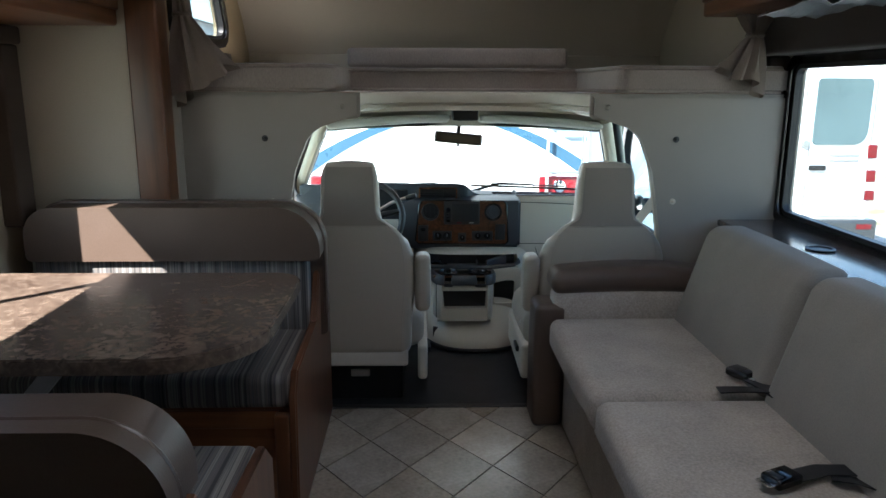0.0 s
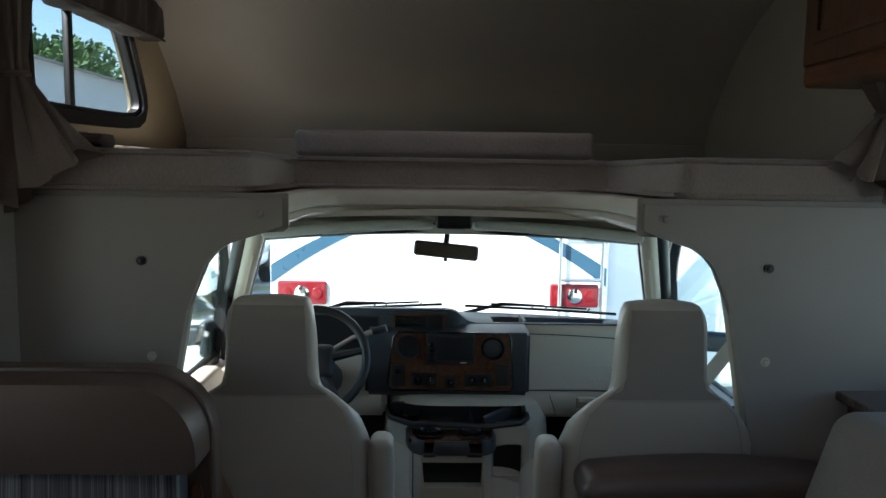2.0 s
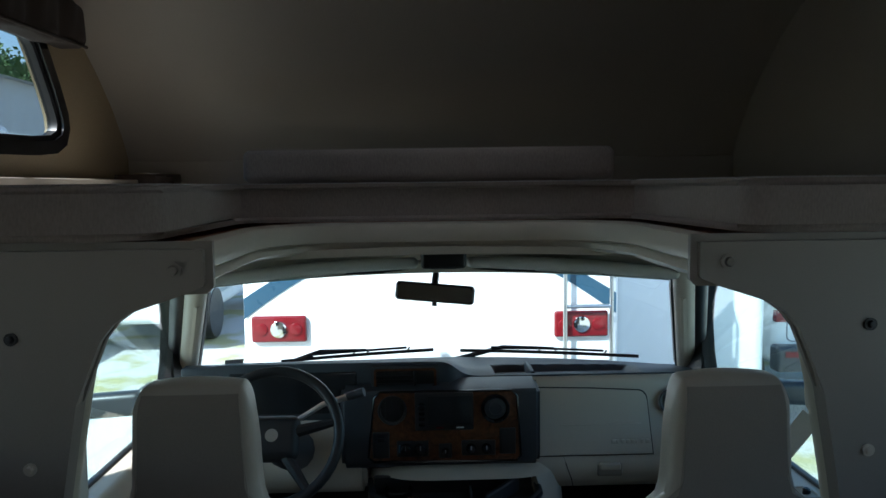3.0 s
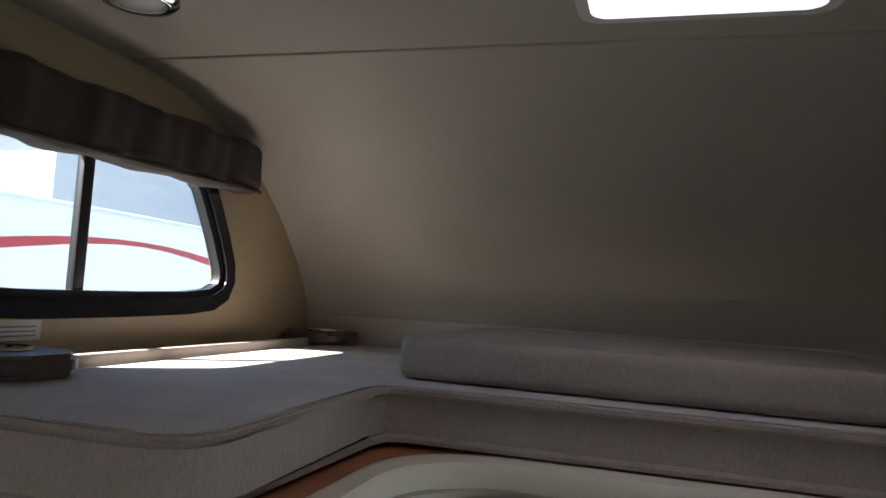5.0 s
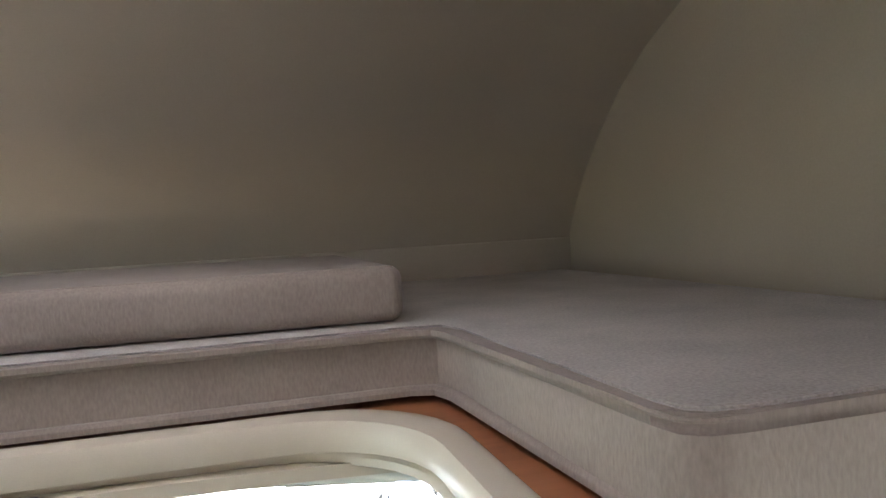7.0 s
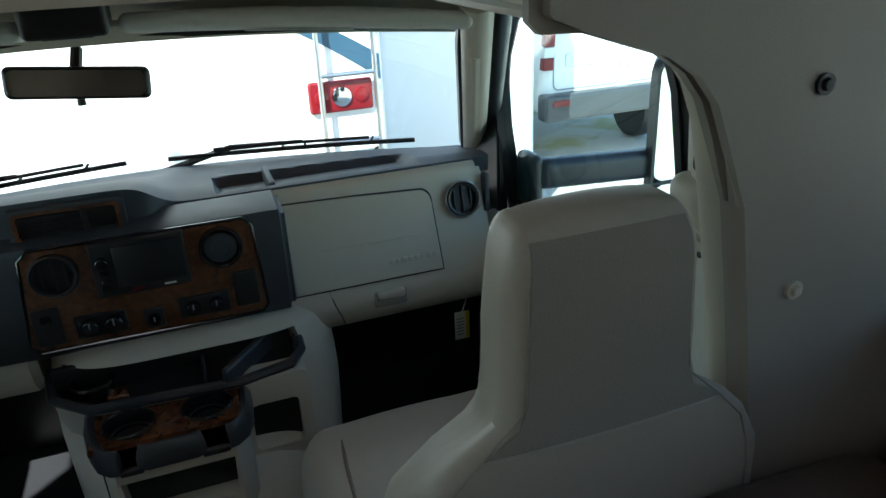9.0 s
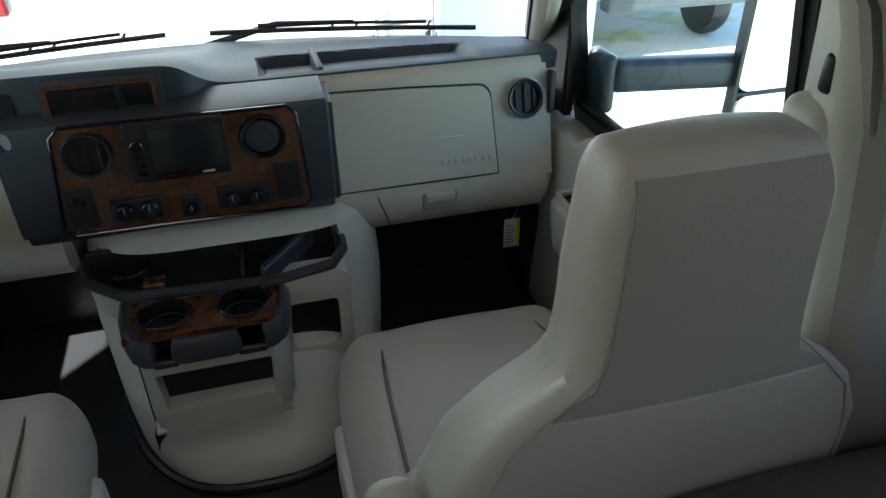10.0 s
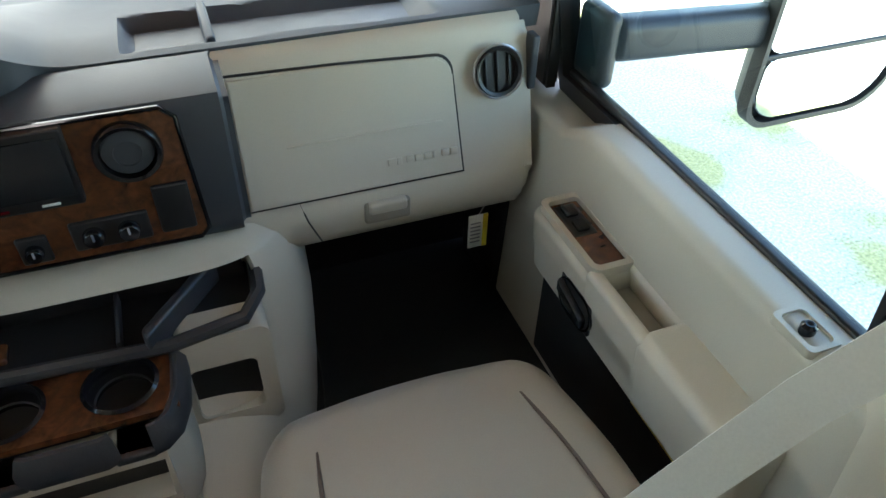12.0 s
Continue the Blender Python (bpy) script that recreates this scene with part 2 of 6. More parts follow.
BELT_GREY = plain("grey_belt_webbing", (0.6, 0.58, 0.53), 0.6, var=0.08, small=300, bump=0.3)


# ---- shaping helpers ----
def thing(name, x=0, y=0, z=0, label="", category="", group="", kind=""):
    ob = new(name)
    ob.empty_display_size = 0.1
    ob.location = (x, y, z)
    return tagged(ob, label, category, group, kind)


def mesh_from(name, bm, material, angle=42):
    bmesh.ops.remove_doubles(bm, verts=bm.verts, dist=1e-5)
    bmesh.ops.recalc_face_normals(bm, faces=bm.faces)
    me = bpy.data.meshes.new(name)
    bm.to_mesh(me)
    bm.free()
    for p in me.polygons:
        p.use_smooth = True
    me.set_sharp_from_angle(angle=radians(angle))
    me.materials.append(material)
    return me


def part(name, bm, material, parent=None, label="", kind=""):
    """Links a bmesh, given in world metres, as one mesh object under a thing or a part."""
    ob = new(name, mesh_from(name, bm, material))
    if parent is not None:
        ob.parent = parent
        if parent.type == "EMPTY":
            ob.matrix_parent_inverse = Matrix.Translation(-parent.location)
    return tagged(ob, label, kind=kind)


def solo(name, bm, material, label="", category="", group="", kind=""):
    return tagged(part(name, bm, material), label, category, group, kind)


def rbox(lo, hi, r=0.01, seg=3, puff=(0, 0, 0), mid=1, fn=None, bm=None):
    """A box with rounded edges, its faces swollen by puff, bent by fn."""
    bm = bm or bmesh.new()
    lo, hi = Vector(lo), Vector(hi)
    c, h = (lo + hi) / 2, (hi - lo) / 2
    r = min(r, h.x * 0.98, h.y * 0.98, h.z * 0.98)
    mids = mid if isinstance(mid, tuple) else (mid,) * 3

    def ticks(i):
        inner = h[i] - r
        out = [inner + r * math.tan(radians(45 * k / seg)) for k in range(seg, 0, -1)] if r > 0 else []
        return [-v for v in out] + [-inner + 2 * inner * k / (mids[i] + 1) for k in range(mids[i] + 2)] + out[::-1]

    t = [ticks(i) for i in range(3)]

    def place(p):
        p = Vector(p)
        q = Vector([max(-(h[i] - r), min(h[i] - r, p[i])) for i in range(3)])
        d = p - q
        if d.length > 1e-9:
            p = q + d.normalized() * r
        for i in range(3):
            j, k = (i + 1) % 3, (i + 2) % 3
            if puff[i]:
                p[i] += puff[i] * (p[i] / h[i]) * (1 - (p[j] / h[j]) ** 2) * (1 - (p[k] / h[k]) ** 2)
        p = p + c
        return fn(p) if fn else p

    for i in range(3):
        j, k = (i + 1) % 3, (i + 2) % 3
        for s in (-1, 1):
            grid = []
            for a in t[j]:
                row = []
                for b in t[k]:
                    p = [0, 0, 0]
                    p[i], p[j], p[k] = s * h[i], a, b
                    row.append(bm.verts.new(place(p)))
                grid.append(row)
            for a in range(len(grid) - 1):
                for b in range(len(grid[0]) - 1):
                    f = (grid[a][b], grid[a + 1][b], grid[a + 1][b + 1], grid[a][b + 1])
                    bm.faces.new(f if s > 0 else f[::-1])
    return bm


def prism(pts, axis, a, b, bevel=0.0, seg=2, bm=None):
    """A flat outline in the two other axes (in xyz order), drawn out along one axis from a to b."""
    bm = bm or bmesh.new()

    def at(u, v, w):
        return {"x": (w, u, v), "y": (u, w, v), "z": (u, v, w)}[axis]

    lower = [bm.verts.new(at(u, v, a)) for u, v in pts]
    upper = [bm.verts.new(at(u, v, b)) for u, v in pts]
    n = len(pts)
    fresh = [bm.faces.new(lower), bm.faces.new(upper[::-1])]
    for i in range(n):
        fresh.append(bm.faces.new((lower[i], upper[i], upper[(i + 1) % n], lower[(i + 1) % n])))
    if bevel:
        edges = list({e for f in fresh[:2] for e in f.edges})
        bmesh.ops.bevel(bm, geom=edges, offset=bevel, segments=seg, affect="EDGES", clamp_overlap=True)
    return bm


def tube(pts, r, n=8, bm=None, closed=False):
    """A round bar along a line of points; r may be a list."""
    bm = bm or bmesh.new()
    pts = [Vector(p) for p in pts]
    m = len(pts)
    rs = r if isinstance(r, list) else [r] * m
    rings, side = [], None
    for i, p in enumerate(pts):
        a = pts[(i - 1) % m] if closed or i else p
        b = pts[(i + 1) % m] if closed or i < m - 1 else p
        d = (b - a).normalized()
        if side is None:
            side = d.cross(Vector((0, 0, 1))) if abs(d.z) < 0.9 else d.cross(Vector((1, 0, 0)))
        side = (side - d * side.dot(d)).normalized()
        up = d.cross(side)
        rings.append([bm.verts.new(p + rs[i] * (math.cos(q) * side + math.sin(q) * up)) for q in (2 * math.pi * k / n for k in range(n))])
    for i in range(m if closed else m - 1):
        a, b = rings[i], rings[(i + 1) % m]
        for k in range(n):
            bm.faces.new((a[k], a[(k + 1) % n], b[(k + 1) % n], b[k]))
    if not closed:
        bm.faces.new(rings[0][::-1])
        bm.faces.new(rings[-1])
    return bm


def lathe(profile, m, n=24, bm=None):
    """A turned shape: (radius, height) pairs about the z of the pose m."""
    bm = bm or bmesh.new()
    rings = []
    for r, z in profile:
        rings.append([bm.verts.new(m @ Vector((r * math.cos(q), r * math.sin(q), z))) for q in (2 * math.pi * k / n for k in range(n))])
    for a, b in zip(rings, rings[1:]):
        for k in range(n):
            bm.faces.new((a[k], a[(k + 1) % n], b[(k + 1) % n], b[k]))
    if profile[0][0] > 1e-6:
        bm.faces.new(rings[0][::-1])
    if profile[-1][0] > 1e-6:
        bm.faces.new(rings[-1])
    return bm


def sheet(rows, thick=0.0, bm=None):
    """A skin over rows of points; thick gives it a back, down its normals."""
    bm = bm or bmesh.new()
    g = [[bm.verts.new(p) for p in row] for row in rows]
    faces = [bm.faces.new((g[i][j], g[i + 1][j], g[i + 1][j + 1], g[i][j + 1])) for i in range(len(g) - 1) for j in range(len(g[0]) - 1)]
    if thick:
        bmesh.ops.recalc_face_normals(bm, faces=faces)
        bmesh.ops.solidify(bm, geom=faces, thickness=thick)
    return bm


def round_rect(u0, v0, u1, v1, r, n=6):
    """A rounded rectangle's outline; r may be four radii, from the corner (u0, v0) round."""
    rr = r if isinstance(r, tuple) else (r,) * 4
    out = []
    for (cu, cv, q0), q in zip(((u0, v0, 180), (u1, v0, 270), (u1, v1, 0), (u0, v1, 90)), rr):
        su, sv = (1 if cu == u0 else -1), (1 if cv == v0 else -1)
        for k in range(n + 1):
            an = radians(q0 + 90 * k / n)
            out.append((cu + su * q + q * math.cos(an), cv + sv * q + q * math.sin(an)))
    return out


def ring(outer, inner, axis, a, b, bm=None):
    """A frame between two outlines with the same number of points."""
    bm = bm or bmesh.new()

    def at(u, v, w):
        return {"x": (w, u, v), "y": (u, w, v), "z": (u, v, w)}[axis]

    loops = [[bm.verts.new(at(u, v, w)) for u, v in pts] for pts, w in ((outer, a), (outer, b), (inner, b), (inner, a))]
    n = len(outer)
    for k in range(4):
        p, q = loops[k], loops[(k + 1) % 4]
        for i in range(n):
            bm.faces.new((p[i], p[(i + 1) % n], q[(i + 1) % n], q[i]))
    return bm


def wall_with_hole(hole, lo, hi, axis, a, b, bm=None):
    """A wall slab between lo and hi (two axes), with one opening of any rounded outline."""
    full_lo, full_hi = lo, hi
    lo = tuple(max(lo[i], min(p[i] for p in hole) - 0.02) for i in (0, 1))
    hi = tuple(min(hi[i], max(p[i] for p in hole) + 0.02) for i in (0, 1))
    n = len(hole)
    cu, cv = sum(p[0] for p in hole) / n, sum(p[1] for p in hole) / n
    outer = []
    for u, v in hole:
        du, dv = u - cu, v - cv
        s = min(((hi[0] - cu) / du if du > 0 else (lo[0] - cu) / du) if abs(du) > 1e-9 else 1e9,
                ((hi[1] - cv) / dv if dv > 0 else (lo[1] - cv) / dv) if abs(dv) > 1e-9 else 1e9)
        outer.append([cu + du * s, cv + dv * s])
    for cor in ((lo[0], lo[1]), (lo[0], hi[1]), (hi[0], lo[1]), (hi[0], hi[1])):
        best = min(outer, key=lambda p: abs(p[0] - cor[0]) + abs(p[1] - cor[1]))
        best[0], best[1] = cor
    bm = ring([tuple(p) for p in outer], hole, axis, a, b, bm)
    for u0, v0, u1, v1 in ((full_lo[0], full_lo[1], lo[0], full_hi[1]), (hi[0], full_lo[1], full_hi[0], full_hi[1]), (lo[0], full_lo[1], hi[0], lo[1]), (lo[0], hi[1], hi[0], full_hi[1])):
        if u1 - u0 > 1e-4 and v1 - v0 > 1e-4:
            prism([(u0, v0), (u1, v0), (u1, v1), (u0, v1)], axis, a, b, bm=bm)
    return bm


# ---- the large structure ----
HALF = 1.22
SLIDE = -1.64
CEIL = 2.07
FRONT = 2.80

solo("ground", prism([(-300, -300), (300, -300), (300, 300), (-300, 300)], "z", -1.3, -1.05), GROUND, "pale gravel lot with patches of yellowing grass", "ground", kind="structure")
floor = solo("floor", rbox((SLIDE - 0.05, -2.4, -0.06), (HALF + 0.05, FRONT, -0.004), 0, 1), GROUT, "stone-look diagonal vinyl tile floor with brown joints", "floor", kind="structure")
solo("cab_floor", rbox((-0.98, FRONT + 0.003, -0.10), (0.98, 4.25, -0.012), 0.004), RUBBER, "black ribbed rubber mat on the cab floor", "floor", kind="structure")
solo("trim_floor_edge", rbox((-0.60, 2.785, -0.012), (0.42, 2.815, 0.006), 0.004), BLACK, "black strip where tile meets the cab mat", "floor trim", kind="structure")
solo("wall_back", rbox((SLIDE - 0.05, -2.45, -0.06), (HALF + 0.05, -2.40, CEIL), 0, 1), CREAM_WALL, "plain cream board rear wall", "wall", kind="structure")
WIN_R = round_rect(0.75, 0.80, 2.80, 1.42, 0.07)
solo("wall_right_rear", rbox((HALF, -2.4, -0.06), (HALF + 0.05, -0.5, CEIL), 0, 1), CREAM_WALL, "plain cream board side wall", "wall", kind="structure")
solo("wall_right", wall_with_hole(WIN_R, (-0.5, -0.06), (2.90, CEIL), "x", HALF, HALF + 0.05), CREAM_WALL, "cream board side wall with a long window", "wall", kind="structure")
solo("wall_right_bunk", prism([(2.90, 0.0), (3.0, 1.2), (4.62, 1.2), (4.6, 1.6), (4.35, 1.95), (3.9, 2.07), (2.90, 2.07)], "x", HALF, HALF + 0.05), CREAM_WALL, "cream board side wall of the overcab bunk", "wall", kind="structure")
solo("wall_right_skin", wall_with_hole(round_rect(0.70, 0.75, 2.85, 1.47, 0.09), (-2.4, -0.30), (2.90, CEIL), "x", HALF + 0.054, HALF + 0.062), WHITE_PAINT, "white outer skin of the motorhome side", "wall", kind="structure")
WIN_B = [(3.10, 1.50), (3.20, 1.497), (3.35, 1.498), (3.5, 1.50), (3.70, 1.505), (3.81, 1.515), (3.865, 1.54), (3.885, 1.58), (3.88, 1.62),
         (3.84, 1.70), (3.785, 1.79), (3.75, 1.84), (3.70, 1.87), (3.5, 1.872), (3.3, 1.872), (3.10, 1.87), (3.06, 1.84), (3.05, 1.7), (3.06, 1.53)]
solo("wall_left_bunk", wall_with_hole(WIN_B, (2.70, 1.25), (4.62, CEIL), "x", -HALF - 0.05, -HALF), SUN_WARM_WALL, "board side wall of the overcab bunk with warm sunlight in its colour", "wall", kind="structure")
solo("wall_left", rbox((-HALF - 0.05, -2.4, -0.06), (-HALF, 0.2, CEIL), 0, 1), CREAM_WALL, "plain cream board side wall", "wall", kind="structure")
WIN_L = round_rect(0.95, 0.86, 2.17, 1.47, 0.07)
solo("wall_slide_side", wall_with_hole(WIN_L, (0.2, -0.06), (2.64, CEIL), "x", SLIDE - 0.05, SLIDE), CREAM_WALL, "cream board wall of the dinette slide-out with a window", "wall", kind="structure")
solo("wall_slide_front", rbox((SLIDE, 2.62, -0.06), (-1.20, 2.68, CEIL), 0, 1), CREAM_WALL, "cream board end wall beside the dinette bench", "wall", kind="structure")
solo("wall_slide_rear", rbox((SLIDE, 0.15, -0.06), (-HALF, 0.2, CEIL), 0, 1), CREAM_WALL, "plain cream board end wall of the slide-out", "wall", kind="structure")
solo("slide_trim", rbox((-1.225, 2.60, 0.0), (-1.115, 2.705, CEIL), 0.008), OAK, "reddish-brown wooden upright trim beside the bunk", "trim", kind="structure")
# ceiling with the roof hatch opening and two added openings for fill light
HATCH = round_rect(-0.17, 2.92, 0.20, 3.30, 0.03)
FILL_VENT = round_rect(-0.24, 1.02, 0.36, 1.62, 0.03)
REAR_FILL_VENT = round_rect(-0.25, -1.25, 0.40, -0.60, 0.03)
top = wall_with_hole(HATCH, (-HALF - 0.05, 2.68), (HALF + 0.05, 3.50), "z", CEIL, CEIL + 0.05)
wall_with_hole(FILL_VENT, (SLIDE - 0.05, 0.2), (HALF + 0.05, 2.68), "z", CEIL, CEIL + 0.05, top)
wall_with_hole(REAR_FILL_VENT, (-HALF - 0.05, -2.4), (HALF + 0.05, 0.2), "z", CEIL, CEIL + 0.05, top)
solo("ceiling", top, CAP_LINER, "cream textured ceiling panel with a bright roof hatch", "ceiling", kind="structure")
hatch = thing("skylight_hatch", 0.01, 3.05, CEIL + 0.05, "white framed bright roof hatch over the bunk", "skylight", kind="structure")
part("hatch_frame", ring(round_rect(-0.185, 2.905, 0.215, 3.315, 0.04), round_rect(-0.165, 2.925, 0.195, 3.295, 0.03), "z", CEIL - 0.012, CEIL + 0.12), WHITE_PAINT, hatch)
part("dome", sheet([[Vector((x, y, CEIL + 0.11 + 0.03 * (1 - ((x - 0.015) / 0.215) ** 2) * (1 - ((y - 3.11) / 0.22) ** 2))) for x in np.linspace(-0.2, 0.23, 9)] for y in np.linspace(2.89, 3.33, 9)]), DIM_ACRYLIC, hatch, "milky acrylic dome")
# two unseen vents, added to bring fill light down onto the aisle
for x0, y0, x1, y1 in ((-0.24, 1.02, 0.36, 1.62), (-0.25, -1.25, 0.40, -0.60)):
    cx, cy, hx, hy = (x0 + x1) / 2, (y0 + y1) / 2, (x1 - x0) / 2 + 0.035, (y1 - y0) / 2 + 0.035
    vent = thing("added_roof_vent", cx, cy, CEIL + 0.05, "unseen milky acrylic roof vent added to light the aisle", "skylight", kind="structure")
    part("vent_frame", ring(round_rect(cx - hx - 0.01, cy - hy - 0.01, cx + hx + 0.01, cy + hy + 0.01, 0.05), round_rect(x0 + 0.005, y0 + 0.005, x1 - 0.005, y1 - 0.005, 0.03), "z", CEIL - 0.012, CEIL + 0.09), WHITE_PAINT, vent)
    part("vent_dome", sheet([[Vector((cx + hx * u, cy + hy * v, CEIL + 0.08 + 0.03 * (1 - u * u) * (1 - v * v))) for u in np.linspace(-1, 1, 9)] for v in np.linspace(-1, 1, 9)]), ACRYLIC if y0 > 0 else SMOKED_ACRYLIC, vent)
CAP = [(3.46, 2.07), (3.62, 2.055), (3.78, 2.02), (3.93, 1.96), (4.06, 1.885), (4.18, 1.79), (4.29, 1.685), (4.37, 1.585), (4.415, 1.51), (4.43, 1.475)]
cap_rows = [[Vector((x, y, z)) for x in np.linspace(-HALF - 0.03, HALF + 0.03, 9)] for y, z in CAP]
solo("bunk_front_cap", sheet(cap_rows, -0.03), CAP_LINER, "cream curved liner over the front of the bunk", "wall panel", kind="structure")
solo("bunk_kick_strip", rbox((-HALF, 4.415, 1.279), (HALF, 4.445, 1.49), 0.006), CAP_LINER, "cream strip along the foot of the curved liner", "trim", kind="structure")
# unseen skin, added to stop light leaking in below the curved liner
solo("bunk_light_block", rbox((-HALF - 0.05, 4.495, 1.20), (HALF + 0.05, 4.53, 1.80), 0.01), WHITE_PAINT, "unseen white outer skin added behind the bunk liner to block light", "wall", kind="structure")
solo("ceiling_seam", rbox((-HALF, 3.43, CEIL - 0.006), (HALF, 3.455, CEIL + 0.002), 0.003), CAP_LINER, "flat joint strip across the bunk ceiling", "trim", kind="structure")


# the bunk board with its wide notch
def notch(half, back, front, r, n=8):
    """Half-open U outline from the front end on the right round to the left."""
    pts = [(half, front)]
    pts += [(half - r + r * math.cos(a), back - r + r * math.sin(a)) for a in (radians(90 * k / n) for k in range(n + 1))]
    pts += [(-half + r - r * math.sin(a), back - r + r * math.cos(a)) for a in (radians(90 * k / n) for k in range(n + 1))]
    return pts + [(-half, front)]


solo("bunk_floor", prism([(HALF, FRONT + 0.02), (HALF, 4.46), (-HALF, 4.46), (-HALF, FRONT + 0.02)] + notch(0.475, 3.40, FRONT + 0.02, 0.2)[::-1], "z", 1.245, 1.275), BOARD,
     "orange-brown plywood bunk board with a wide notch", "bunk floor", kind="structure")


def notch_band(levels, name, material, label):
    """A moulding round the notch: (half width, back, corner, height) from top to bottom."""
    rows = [[Vector((x, y, z)) for x, y in notch(h, b, FRONT + 0.03, r)] for h, b, r, z in levels]
    return solo(name, sheet(rows), material, label, "trim", kind="structure")


notch_band([(0.50, 3.42, 0.2, 1.277), (0.49, 3.41, 0.2, 1.284), (0.475, 3.395, 0.2, 1.286), (0.455, 3.375, 0.2, 1.280), (0.447, 3.367, 0.19, 1.265), (0.452, 3.372, 0.19, 1.235), (0.462, 3.385, 0.19, 1.230),
            (0.455, 3.39, 0.2, 1.224), (0.452, 3.395, 0.2, 1.212), (0.47, 3.41, 0.2, 1.202), (0.50, 3.44, 0.22, 1.198)],
           "opening_moulding", CAB_TRIM, "cream rolled moulding round the cab opening")


# padded partitions with the curved sides of the cab opening
def partition(s):
    curve = [(0.443, 1.285), (0.443, 1.20), (0.455, 1.188), (0.50, 1.186), (0.56, 1.181), (0.60, 1.168), (0.634, 1.145), (0.661, 1.112), (0.681, 1.065), (0.699, 0.985), (0.715, 0.90), (0.733, 0.80),
             (0.749, 0.70), (0.762, 0.61), (0.77, 0.45), (0.77, 0.0)]
    wide = 1.225
    pts = [(s * u, v) for u, v in curve] + [(s * wide, 0.0), (s * wide, 1.285)]
    return prism(pts, "y", FRONT, FRONT + 0.04, 0.014, 4)


def button(x, y, z, material, r=0.0095):
    return lathe([(r * 1.6, 0.004), (r * 1.5, -0.003), (r, -0.004), (r, 0.004), (r * 0.8, 0.009), (0, 0.011)], pose(x, y, z, 90, 0, 0), 16)


for side, name in ((-1, "wall_partition_left"), (1, "wall_partition_right")):
    w = solo(name, partition(side), PADDED, "grey-cream padded vinyl partition beside the cab opening", "wall panel", kind="structure")
    part("button", button(side * 0.51, FRONT - 0.001, 1.234, PADDED), PADDED, w, "covered upholstery button")
    part("button", button((0.782 if side > 0 else -0.807), FRONT - 0.001, 1.112, BLACK, 0.0075), BLACK, w, "dark button hole")
    part("button", button(side * 0.787, FRONT - 0.001, 0.868, CAB_TRIM, 0.0075), CAB_TRIM, w, "cream button")

solo("wall_left_corner", rbox((-1.225, 2.705, 0.0), (-1.117, 2.80, 1.27), 0.004), PADDED, "grey-cream padded filler beside the wooden trim", "wall panel", kind="structure")

# ---- the cab shell ----
for side in (-1, 1):
    solo("cab_roof_side", rbox((min(side * 0.50, side * 0.985), 2.83, 1.185), (max(side * 0.50, side * 0.985), 3.74, 1.243), 0.012, 2), CAB_TRIM, "cream roof lining over the cab door", "headliner", kind="structure")

rows = []
for y, z in ((3.36, 1.222), (3.45, 1.220), (3.55, 1.214), (3.64, 1.204), (3.69, 1.188), (3.715, 1.160), (3.73, 1.118)):
    rows.append([Vector((x, y - 0.10 * (x / 0.75) ** 2 * (y - 3.36) / 0.34, z - 0.03 * (x / 0.75) ** 2)) for x in np.linspace(-0.80, 0.80, 17)])
solo("headliner", sheet(rows, 0.02), CAB_TRIM, "cream cab headliner above the windshield", "headliner", kind="structure")


def visor_bend(p):
    return Vector((p.x, p.y - 0.10 * (p.x / 0.75) ** 2, p.z - 0.10 * (p.y - 3.53) - 0.045 * (p.x / 0.75) ** 2))


for x0, x1 in ((-0.66, -0.07), (0.075, 0.66)):
    v = thing("sun_visor", (x0 + x1) / 2, 3.58, 1.16, "padded sun visor folded against the headliner, daylight in its pale grey", "sun visor", "sun visors")
    part("pad", rbox((x0, 3.53, 1.146), (x1, 3.67, 1.178), 0.014, 3, (0, 0.004, 0.004), (8, 2, 0), fn=visor_bend), VISOR, v)
    part("label", rbox((x0 + 0.2, 3.55, 1.1405), (x0 + 0.38, 3.60, 1.1425), 0.001, 1, fn=visor_bend), PAPER, v, "white printed warning label")
    part("hinge_rod", tube([visor_bend(Vector((x, 3.655, 1.165))) for x in (x0 - 0.02, (x0 + x1) / 2, x1 + 0.02)], 0.006, 6), CAB_TRIM_DK, v)


def ws_point(u, v):
    """The windshield's skin: u from -1 to 1 across, v from 0 at the cowl to 1 at the roof."""
    half = 0.90 - 0.235 * v
    return Vector((u * half, 4.34 - 0.20 * u * u - (0.62 - 0.02 * u * u) * v, 0.665 + 0.02 * u * u + (0.46 - 0.03 * u * u) * v))


ws = thing("windshield", 0, 4.3, 0.66, "wide clear windshield with a black rubber edge", "windshield", kind="structure")
pane = part("pane", sheet([[ws_point(u, v) for u in np.linspace(-1, 1, 17)] for v in np.linspace(0, 1, 7)]), CLEAR_GLASS, ws)
pane.visible_shadow = False
edge = [ws_point(u, 0) for u in np.linspace(-1, 1, 17)] + [ws_point(1, v) for v in np.linspace(0.1, 0.9, 6)] + [ws_point(u, 1) for u in np.linspace(1, -1, 17)] + [ws_point(-1, v) for v in np.linspace(0.9, 0.1, 6)]
part("seal", tube(edge, 0.011, 6, closed=True), BLACK, ws)
part("sticker", sheet([[ws_point(u, v) + Vector((0, -0.004, -0.002)) for u in np.linspace(-0.90, -0.83, 4)] for v in np.linspace(0.12, 0.20, 3)], 0.001), PAPER, ws, "small white sticker inside the glass")


